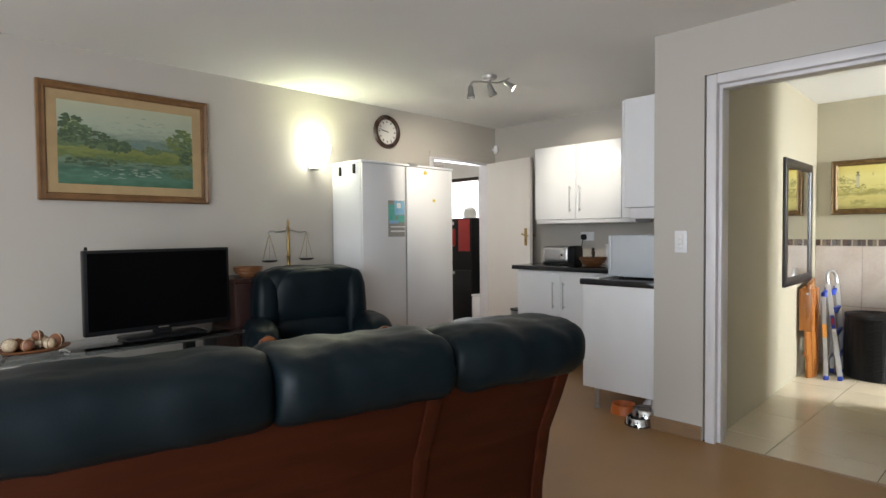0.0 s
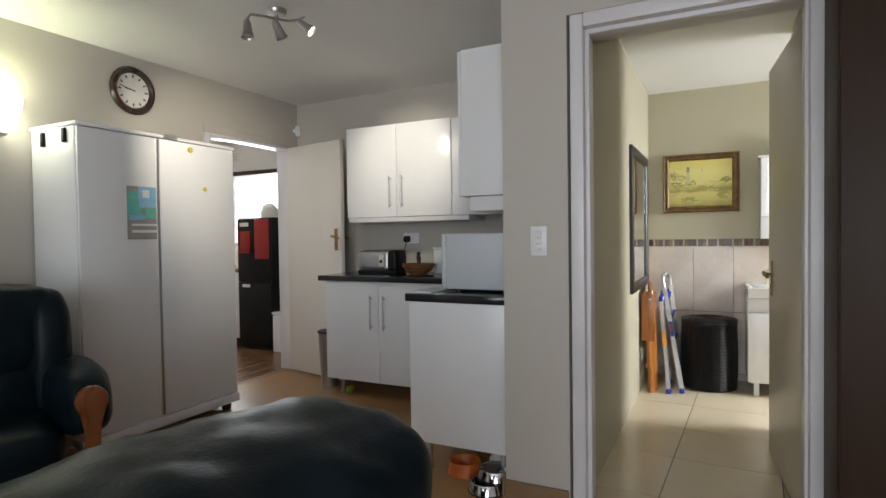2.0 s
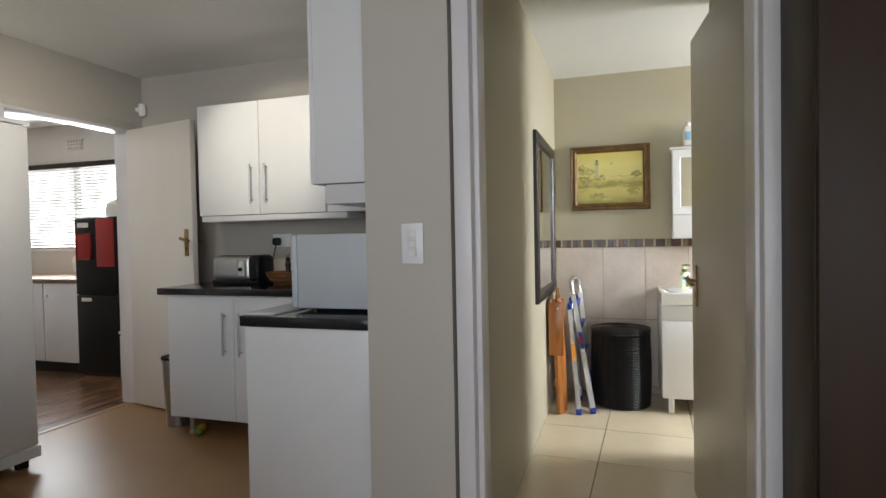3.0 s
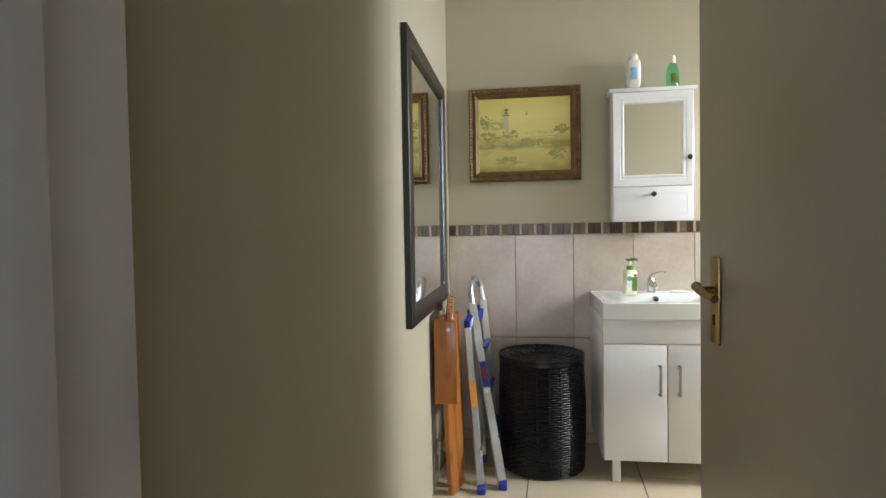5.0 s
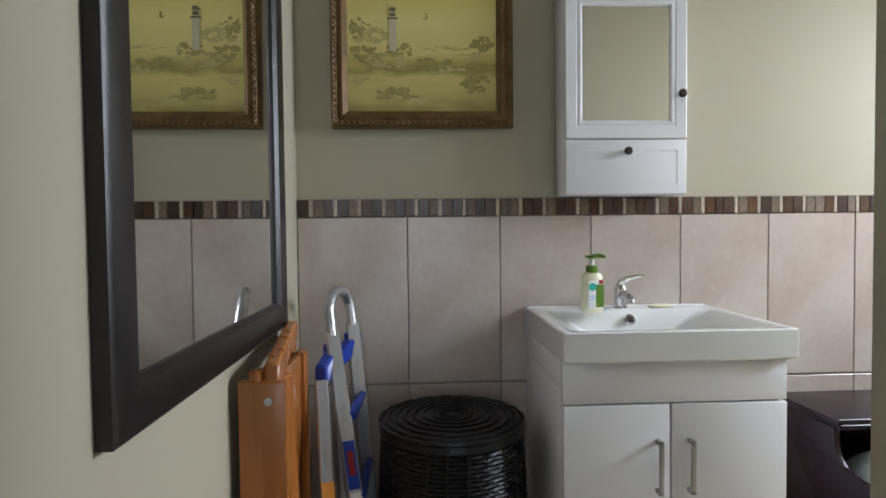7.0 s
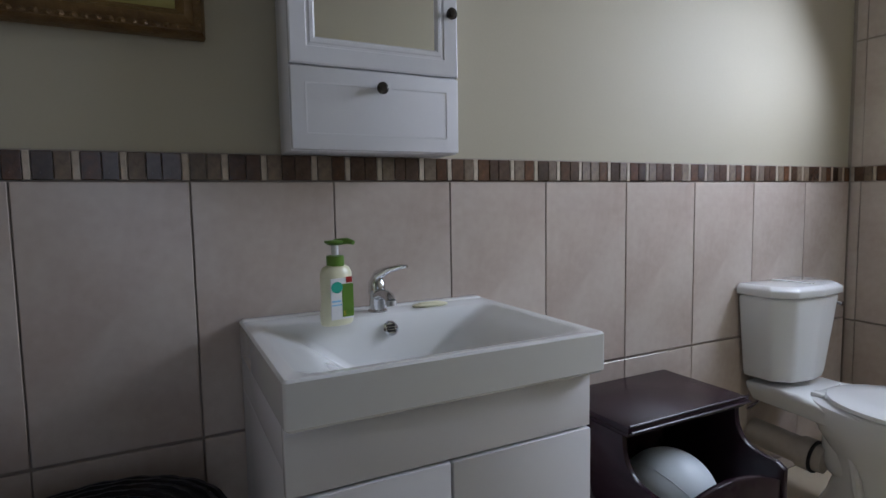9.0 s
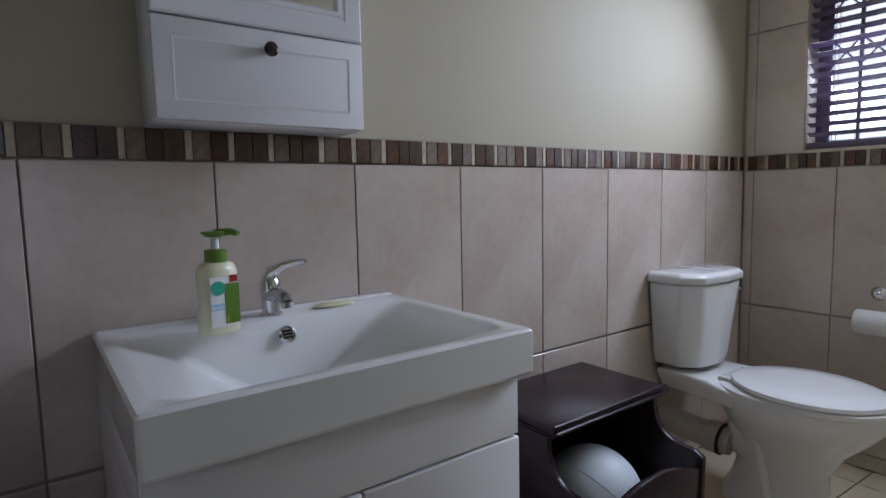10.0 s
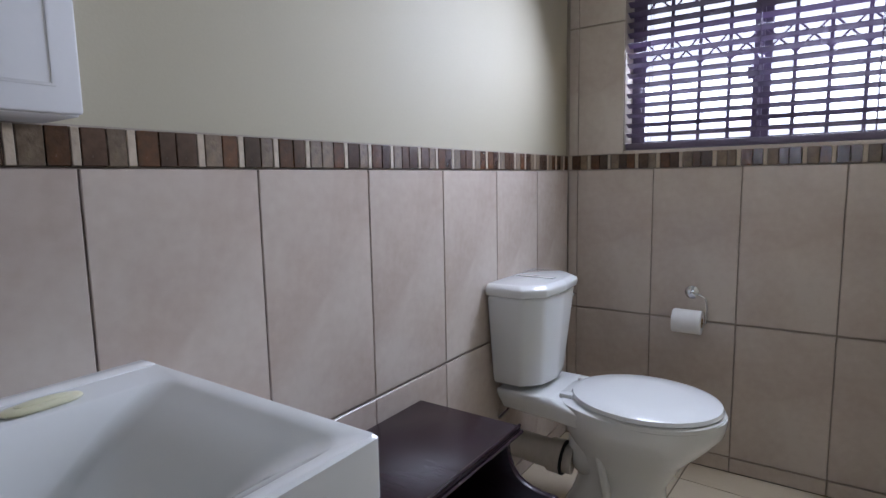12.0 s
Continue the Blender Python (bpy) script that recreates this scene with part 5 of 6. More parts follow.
def tap():
    t = thing("basin_tap", "chrome single-lever mixer tap on the basin", "tap", 5.655, 0.523, 0.802)
    t.scale = (0.86, 0.86, 0.80)
    part("body", lathe([(0, 0), (0.026, 0), (0.026, 0.006), (0.021, 0.010), (0.021, 0.05), (0.023, 0.056), (0.022, 0.085), (0.016, 0.094), (0, 0.096)], 20), M_CHROME, t)
    part("spout", tube([(-0.005, 0, 0.048), (-0.05, 0, 0.060), (-0.088, 0, 0.056), (-0.10, 0, 0.045)], [0.017, 0.015, 0.0135, 0.013], 14), M_CHROME, t)
    part("aerator", tube([(-0.10, 0, 0.047), (-0.103, 0, 0.034)], 0.0125, 14), M_STEEL, t)
    part("lever", tube([(0.005, 0, 0.085), (0.0, -0.006, 0.105), (-0.025, -0.024, 0.122), (-0.052, -0.046, 0.131), (-0.068, -0.058, 0.133)], [0.018, 0.016, 0.010, 0.007, 0.005], 12), M_CHROME, t, "curved chrome lever")


def soap_bottle():
    t = thing("soap_dispenser", "cream hand-soap bottle with green pump", "soap dispenser", 5.575, 0.640, 0.803, 0)
    t.matrix_world = pose(5.575, 0.640, 0.803, 0, 0, -78) @ Matrix.Diagonal((0.96, 0.94, 0.90, 1))
    body = loft([(0, 0, 0, 0.034, 0.021), (0, 0, 0.004, 0.037, 0.024), (0, 0, 0.03, 0.038, 0.025), (0, 0, 0.06, 0.034, 0.023), (0, 0, 0.095, 0.036, 0.024), (0, 0, 0.118, 0.036, 0.023), (0, 0, 0.13, 0.030, 0.019), (0, 0, 0.136, 0.018, 0.015)], 28)
    b = part("bottle", body, M_CREAM, t)
    part("collar", lathe([(0, 0.134), (0.019, 0.134), (0.019, 0.156), (0.012, 0.158), (0, 0.158)], 18), M_LEAF, t, "green screw collar")
    part("stem", tube([(0, 0, 0.157), (0, 0, 0.182)], 0.0075, 12), M_PAPER, t)
    part("pump", joined(lathe([(0, 0.180), (0.014, 0.181), (0.022, 0.187), (0.022, 0.191), (0, 0.193)], 18), tube([(0, 0, 0.187), (0.02, -0.02, 0.190), (0.026, -0.034, 0.186)], [0.008, 0.007, 0.005], 10)), M_LEAF, t, "green pump head")
    lab = part("label", boxes((-0.026, 0.026, -0.0262, -0.0225, 0.015, 0.108), bevel=0.0015), M_PAPER, b, "white and green label")
    for x0, x1, z0, z1, m in ((0.0, 0.026, 0.02, 0.095, M_LEAF), (0.010, 0.024, 0.097, 0.110, M_RED), (0.002, 0.018, 0.022, 0.034, M_YELLOW), (-0.024, -0.004, 0.055, 0.059, M_SKYP), (-0.024, -0.002, 0.047, 0.050, M_SKYP)):
        part("label_print", boxes((x0, x1, -0.0275, -0.026, z0, z1)), m, lab)
    part("label_disc", moved(lathe([(0, 0), (0.013, 0), (0.013, 0.0015), (0, 0.0015)], 20), pose(-0.012, -0.0262, 0.088, 90)), M_DOT, lab)
    s = thing("soap_bar", "thin sliver of pale green soap on the basin", "soap", 5.645, 0.395, 0.803)
    part("bar", pillow(-0.018, 0.018, -0.045, 0.045, 0, 0.010, 2.6, 6), M_CREAM, s)
    part("worn_edge", pillow(-0.010, 0.010, -0.030, 0.030, 0.006, 0.0125, 2.4, 5), M_CREAM, s)


vanity()
basin()
tap()
soap_bottle()


def laundry_basket():
    t = thing("laundry_basket", "tall round black wicker laundry basket with lid", "laundry basket", 5.45, 1.075, 0)
    def rad(z):
        return 0.192 + 0.008 * math.sin(math.pi * min(1, max(0, z / 0.5)))
    rings = []
    for k in range(46):
        z = 0.010 + k * 0.0108
        r = rad(z)
        rings.append(tube([((r + 0.0022 * math.sin(24 * a + (k % 2) * math.pi)) * math.cos(a), (r + 0.0022 * math.sin(24 * a + (k % 2) * math.pi)) * math.sin(a), z) for a in [2 * math.pi * j / 96 for j in range(96)]], 0.0056, 5, True))
    tagged(part("weave", joined(*rings), M_WICKER, t, "black woven strands"), kind="stuff")
    part("liner", lathe([(0, 0.004), (0.188, 0.004), (0.196, 0.25), (0.188, 0.50), (0, 0.50)], 40), M_WICKER, t)
    for k in range(24):
        a = 2 * math.pi * (k + 0.5) / 24
        part("stake", tube([(rad(z) * 1.005 * math.cos(a), rad(z) * 1.005 * math.sin(a), z) for z in (0.01, 0.15, 0.3, 0.45, 0.505)], 0.005, 6), M_WICKER, t)
    lid = part("lid", lathe([(0.198, 0.505), (0.203, 0.512), (0.200, 0.528), (0.185, 0.538), (0.10, 0.545), (0, 0.547)], 48), M_WICKER, t)
    coils = [tube([(r * math.cos(a), r * math.sin(a), 0.5465 - (r / 0.2) ** 4 * 0.012 + 0.0015 * math.sin(20 * a + i)) for a in [2 * math.pi * j / 60 for j in range(60)]], 0.006, 5, True) for i, r in enumerate((0.03, 0.055, 0.08, 0.105, 0.13, 0.155, 0.18, 0.198))]
    tagged(part("lid_weave", joined(*coils), M_WICKER, lid), kind="stuff")


laundry_basket()


def flat_rail(a, b, w, d, wide):
    """A flat bar from a to b, w across along wide, d thick."""
    a, b, wide = Vector(a), Vector(b), Vector(wide).normalized()
    u = (b - a).normalized()
    n = u.cross(wide).normalized()
    bm = bmesh.new()
    vs = [[bm.verts.new(p + sx * wide * w / 2 + sy * n * d / 2) for sx, sy in ((-1, -1), (1, -1), (1, 1), (-1, 1))] for p in (a, b)]
    for k in range(4):
        bm.faces.new((vs[0][k], vs[0][(k + 1) % 4], vs[1][(k + 1) % 4], vs[1][k]))
    bm.faces.new(vs[0][::-1]), bm.faces.new(vs[1])
    bmesh.ops.bevel(bm, geom=list(bm.edges), offset=min(w, d) * 0.18, segments=1, affect="EDGES")
    return bm


def step_ladder():
    t = thing("step_ladder", "folded aluminium step ladder with blue fittings", "ladder", 0, 0, 0)
    nb, nt = Vector((5.165, 1.255, 0.0)), Vector((5.49, 1.408, 0.772))
    fb, ft = Vector((5.50, 1.285, 0.0)), Vector((5.637, 1.368, 0.777))
    wide = (0.35, -0.9, 0)
    part("front_rail", flat_rail(nb, nt, 0.040, 0.022, wide), M_ALU, t)
    part("front_rail", flat_rail(fb, ft, 0.040, 0.022, wide), M_ALU, t)
    up = Vector((0.01, 0.012, 0.085))
    part("top_loop", tube([nt - up * 0.1, nt + up * 0.7, nt + up * 1.15 + (ft - nt) * 0.2, nt + up * 1.25 + (ft - nt) * 0.5, ft + up * 1.15 - (ft - nt) * 0.2, ft + up * 0.7, ft - up * 0.1], 0.016, 12), M_ALU, t, "bent aluminium handrail")
    rb, rt = Vector((5.115, 1.345, 0.0)), Vector((5.398, 1.4245, 0.662))
    sb, st = Vector((5.44, 1.36, 0.0)), Vector((5.561, 1.405, 0.67))
    part("rear_rail", flat_rail(rb, rt, 0.034, 0.020, wide), M_ALU, t)
    part("rear_rail", flat_rail(sb, st, 0.034, 0.020, wide), M_ALU, t)
    part("rear_brace", flat_rail(rb + Vector((0.03, 0, 0.16)), sb + Vector((-0.01, 0, 0.16)), 0.025, 0.012, (0, 0, 1)), M_ALU, t)
    for k, f in enumerate((0.22, 0.46, 0.70)):
        a, b = nb.lerp(nt, f), fb.lerp(ft, f)
        part("step", flat_rail(a + Vector((0.01, 0, 0)), b - Vector((0.01, 0, 0)), 0.075, 0.022, (0.1, 0.35, -0.9)), M_BLUE, t, "blue plastic step")
    for p, q in ((nt, rt), (ft, st)):
        part("hinge_bracket", joined(flat_rail(p - Vector((0, 0, 0.07)), q + Vector((0, 0, 0.01)), 0.055, 0.034, (0, 0, 1)), flat_rail(p - Vector((0.005, 0.006, 0.12)), p - Vector((0, 0, 0.03)), 0.048, 0.032, wide)), M_BLUE, t, "blue plastic hinge bracket")
    for p in (nb, fb, rb, sb):
        part("rubber_foot", boxes((p.x - 0.024, p.x + 0.024, p.y - 0.018, p.y + 0.018, 0, 0.035), bevel=0.005), M_BLUE, t, "blue rubber foot")
    s = nb.lerp(nt, 0.52)
    e = nb.lerp(nt, 0.66)
    o = Vector((-0.0125, -0.004, 0))
    lab = part("label_strip", flat_rail(s + o, e + o, 0.030, 0.003, wide), M_BLUE, t, "blue and red maker's label")
    part("label_print", flat_rail(s.lerp(e, 0.3) + o * 1.25, s.lerp(e, 0.8) + o * 1.25, 0.016, 0.002, wide), M_RED, lab)
    part("label_mark", flat_rail(s.lerp(e, -0.22) + o, s.lerp(e, -0.06) + o, 0.028, 0.003, wide), M_PAPER, lab)
    s, e = rb.lerp(rt, 0.50), rb.lerp(rt, 0.66)
    part("warning_sticker", flat_rail(s + o, e + o, 0.032, 0.003, wide), M_ORANGE, t, "orange warning sticker")


def folding_chair():
    t = thing("folding_chair", "folded varnished pine chair leaning on the wall", "chair", 0, 0, 0)
    y = BN - 0.03
    part("front_leg", flat_rail((5.10, y - 0.055, 0.0), (5.075, y - 0.03, 0.775), 0.055, 0.026, (1, -0.6, 0)), M_PINE, t)
    part("front_leg", flat_rail((5.42, y - 0.02, 0.0), (5.44, y - 0.005, 0.775), 0.045, 0.024, (1, 0, 0)), M_PINE, t)
    part("rear_leg", flat_rail((5.17, y - 0.075, 0.0), (5.135, y - 0.055, 0.745), 0.05, 0.024, (1, -0.5, 0)), M_PINE, t)
    part("rear_leg", flat_rail((5.37, y - 0.06, 0.0), (5.38, y - 0.05, 0.745), 0.04, 0.022, (1, 0, 0)), M_PINE, t)
    part("side_panel", boxes((5.045, 5.066, y - 0.085, y + 0.012, 0.40, 0.755), bevel=0.006), M_PINE, t)
    part("seat", boxes((5.09, 5.43, y - 0.05, y - 0.028, 0.34, 0.74), bevel=0.005), M_PINE, t, "slatted pine seat panel")
    for z in (0.20, 0.70):
        part("cross_bar", flat_rail((5.09, y - 0.02, z), (5.43, y - 0.01, z), 0.035, 0.020, (0, 0, 1)), M_PINE, t)
    part("top_rail", flat_rail((5.055, y - 0.055, 0.765), (5.45, y - 0.01, 0.79), 0.05, 0.03, (0, 0, 1)), M_PINE, t)
    for x, z in ((5.070, 0.715),):
        part("bolt", moved(lathe([(0, 0), (0.008, 0), (0.008, 0.006), (0, 0.008)], 10), pose(5.044, y - 0.05, z, 0, -90)), M_STEEL, t)


step_ladder()
folding_chair()


def paper_holder_box():
    t = thing("magazine_stand", "dark espresso wooden stand with an open scooped bin", "storage stand", 0, 0, 0)
    y0, y1 = -0.455, -0.01
    top = part("top", joined(boxes((5.415, 5.705, y0, y1, 0.488, 0.506), bevel=0.004), boxes((5.424, 5.70, y0 + 0.008, y1 - 0.008, 0.476, 0.490), bevel=0.003)), M_ESPRESSO, t)
    part("edge_bead", tube([(5.4165, y0 + 0.004, 0.508), (5.4165, y1 - 0.004, 0.508)], 0.0035, 6), M_ESPRESSO, top)
    part("edge_bead", tube([(5.41, y0 + 0.004, 0.494), (5.41, y1 - 0.004, 0.494)], 0.004, 6), M_ESPRESSO, top)
    prof = [(5.70, 0.0), (5.70, 0.478), (5.440, 0.478)]
    for k in range(1, 9):
        a = k / 8
        prof.append((5.440 - 0.115 * a ** 2.2, 0.478 - 0.112 * (1 - (1 - a) ** 2.2)))
    prof += [(5.316, 0.362), (5.300, 0.352), (5.302, 0.06), (5.302, 0.0), (5.34, 0.0), (5.37, 0.045), (5.62, 0.045), (5.65, 0.0)]
    for y in (y0 + 0.006, y1 - 0.024):
        bm = slab(prof, y, y + 0.018, 0.003)
        for v in bm.verts:
            v.co = (v.co.x, v.co.z, v.co.y)
        part("side_panel", bm, M_ESPRESSO, t, "scooped side panel")
    part("back_panel", boxes((5.685, 5.70, y0 + 0.024, y1 - 0.024, 0.05, 0.476)), M_ESPRESSO, t)
    part("bottom", boxes((5.305, 5.69, y0 + 0.024, y1 - 0.024, 0.125, 0.14)), M_ESPRESSO, t)
    front = []
    n = 14
    for k in range(n + 1):
        a = k / n
        front.append((y0 + 0.024 + (y1 - y0 - 0.048) * a, 0.325 + 0.045 * math.sin(math.pi * a)))
    front += [(y1 - 0.024, 0.06), (y0 + 0.024, 0.06)]
    bm = slab(front, 0, 0.016, 0.003)
    for v in bm.verts:
        lean = (v.co.y - 0.05) * 0.03
        v.co = (5.312 - lean + v.co.z, v.co.x, v.co.y)
    part("front_board", bm, M_ESPRESSO, t, "curved front board")
    b = thing("plastic_ball", "pale blue-white ball lying in the stand", "ball", 5.46, -0.20, 0.141)
    part("ball", lathe([(0.125 * math.sin(math.pi * k / 24), 0.125 - 0.125 * math.cos(math.pi * k / 24)) for k in range(25)], 40), M_BUNDLE, b)
    part("seam", tube([(0.1252 * math.cos(a), 0.1252 * math.sin(a) * 0.6, 0.125 + 0.1252 * math.sin(a) * 0.8) for a in [2 * math.pi * j / 48 for j in range(48)]], 0.0012, 5, True), M_BUNDLE, b)


paper_holder_box()


def toilet():
    t = thing("toilet", "white ceramic toilet with cistern and closed lid", "toilet", 5.72, -0.995, 0)
    t.scale = (1.03, 1.04, 0.97)
    # local: -x off the wall
    def tank_ring(z, d, w, c):
        return [(-0.002, -w), (-0.002, w), (-d + c, w), (-d, w - c), (-d - 0.012, 0), (-d, -w + c), (-d + c, -w)], z
    def stack(rings, bevel=0.012):
        bm = bmesh.new()
        rows = [[bm.verts.new((x, y, z)) for x, y in pts] for pts, z in rings]
        n = len(rows[0])
        for a, b in zip(rows, rows[1:]):
            for k in range(n):
                bm.faces.new((a[k], a[(k + 1) % n], b[(k + 1) % n], b[k]))
        bm.faces.new(rows[0][::-1]), bm.faces.new(rows[-1])
        bmesh.ops.recalc_face_normals(bm, faces=bm.faces)
        bmesh.ops.bevel(bm, geom=list(bm.edges), offset=bevel, segments=3, profile=0.5, affect="EDGES")
        return bm
    part("cistern", stack([tank_ring(0.432, 0.145, 0.128, 0.05), tank_ring(0.45, 0.150, 0.135, 0.05), tank_ring(0.735, 0.172, 0.168, 0.055)]), M_CERAMIC, t)
    lid = part("cistern_lid", stack([tank_ring(0.737, 0.178, 0.174, 0.055), tank_ring(0.762, 0.180, 0.175, 0.055), tank_ring(0.775, 0.165, 0.16, 0.055)], 0.005), M_CERAMIC, t)
    part("lid_ridge", boxes((-0.150, -0.02, -0.012, 0.012, 0.774, 0.779), bevel=0.002), M_CERAMIC, lid)
    part("flush_lever", joined(moved(lathe([(0, 0), (0.014, 0), (0.016, 0.008), (0.01, 0.014), (0, 0.015)], 14), pose(-0.09, -0.168, 0.70, 90)), tube([(-0.09, -0.178, 0.70), (-0.12, -0.184, 0.695), (-0.145, -0.184, 0.685)], [0.006, 0.006, 0.008], 8)), M_CHROME, t, "chrome flush lever")
    pan = loft([(-0.36, 0, 0.0, 0.17, 0.105), (-0.36, 0, 0.03, 0.165, 0.10), (-0.36, 0, 0.08, 0.14, 0.085), (-0.37, 0, 0.16, 0.128, 0.072), (-0.385, 0, 0.24, 0.155, 0.098), (-0.40, 0, 0.31, 0.205, 0.150), (-0.41, 0, 0.36, 0.232, 0.172), (-0.41, 0, 0.395, 0.24, 0.178), (-0.41, 0, 0.41, 0.238, 0.176), (-0.41, 0, 0.415, 0.228, 0.168)], 40)
    part("pan", pan, M_CERAMIC, t, "white ceramic pedestal bowl")
    part("shelf", stack([([(-0.02, -0.10), (-0.02, 0.10), (-0.20, 0.12), (-0.30, 0.14), (-0.30, -0.14), (-0.20, -0.12)], 0.36), ([(-0.01, -0.125), (-0.01, 0.125), (-0.16, 0.13), (-0.30, 0.155), (-0.30, -0.155), (-0.16, -0.13)], 0.415), ([(-0.01, -0.125), (-0.01, 0.125), (-0.15, 0.125), (-0.19, 0.12), (-0.19, -0.12), (-0.15, -0.125)], 0.434)], 0.008), M_CERAMIC, t)
    part("seat", loft([(-0.435, 0, 0.416, 0.205, 0.172), (-0.435, 0, 0.420, 0.210, 0.177), (-0.435, 0, 0.432, 0.210, 0.177), (-0.435, 0, 0.436, 0.205, 0.172)], 44), M_CERAMIC, t)
    part("seat_lid", loft([(-0.430, 0, 0.437, 0.205, 0.172), (-0.430, 0, 0.441, 0.210, 0.177), (-0.430, 0, 0.452, 0.206, 0.173), (-0.430, 0, 0.460, 0.185, 0.152), (-0.430, 0, 0.463, 0.12, 0.10)], 44), M_CERAMIC, t, "closed oval lid")
    for y in (-0.075, 0.075):
        part("seat_hinge", boxes((-0.245, -0.205, y - 0.016, y + 0.016, 0.416, 0.446), bevel=0.005), M_CERAMIC, t)
    part("trap_bulge", pillow(-0.36, -0.21, -0.07, 0.07, 0.13, 0.36, 2.6, 12), M_CERAMIC, t)
    for y in (-0.068, 0.068):
        part("bowl_flute", tube([(-0.30, y * 1.25, 0.345), (-0.325, y * 1.18, 0.26), (-0.345, y * 1.2, 0.15), (-0.375, y * 1.35, 0.04)], [0.006, 0.014, 0.016, 0.010], 10), M_CERAMIC, t)
    p = part("waste_pipe", tube([(-0.235, 0.045, 0.19), (-0.20, 0.05, 0.192), (-0.10, 0.055, 0.20), (0.0, 0.06, 0.208)], 0.047, 20), M_PIPE, t, "grey plastic waste pipe")
    part("collar", tube([(-0.205, 0.05, 0.192), (-0.165, 0.052, 0.195)], 0.055, 20), M_PIPE, p)
    part("collar_seal", tube([(-0.212, 0.0495, 0.1915), (-0.205, 0.05, 0.192)], 0.056, 20), M_BLACK, p, "black rubber seal")
    part("supply_hose", tube([(-0.05, 0.05, 0.44), (-0.05, 0.06, 0.38), (-0.03, 0.09, 0.33), (-0.005, 0.10, 0.30)], 0.007, 8), M_CHROME, t)
    for ob in [c for c in t.children if c.name.split(".")[0] in ("seat", "seat_lid", "seat_hinge", "shelf")]:
        ob.location.z = -0.018
    bpy.data.objects["pan"].scale.z = 0.957
    part("floor_bolt", lathe([(0, 0), (0.009, 0), (0.009, 0.012), (0, 0.014)], 10, -0.36, 0.098), M_CHROME, t).location = (0, 0, 0.045)


toilet()


def roll_holder():
    t = thing("toilet_roll_holder", "chrome wall holder for toilet paper", "toilet roll holder", 5.245, BS + 0.008, 0.652)
    part("rosette", moved(lathe([(0, 0), (0.022, 0), (0.024, 0.006), (0.016, 0.014), (0.012, 0.016), (0, 0.018)], 20), pose(0, 0, 0, -90)), M_CHROME, t)
    part("arm", tube([(0, 0.010, 0), (-0.02, 0.014, -0.003), (-0.048, 0.020, -0.014), (-0.056, 0.030, -0.05), (-0.056, 0.043, -0.10), (-0.04, 0.044, -0.105), (0.05, 0.044, -0.105)], 0.003, 8), M_CHROME, t)
    r = thing("toilet_roll", "white toilet paper roll on a chrome holder", "toilet roll", 5.250, BS + 0.052, 0.552)
    part("paper", moved(lathe([(0.019, -0.048), (0.041, -0.048), (0.043, -0.045), (0.043, 0.045), (0.041, 0.048), (0.019, 0.048), (0.019, -0.048)], 32), pose(0, 0, 0, 0, 90)), M_PAPER, r)
    part("core", moved(lathe([(0.0185, -0.0495), (0.0185, 0.0495), (0.0165, 0.0495), (0.0165, -0.0495), (0.0185, -0.0495)], 20), pose(0, 0, 0, 0, 90)), M_LINEN, r)


roll_holder()


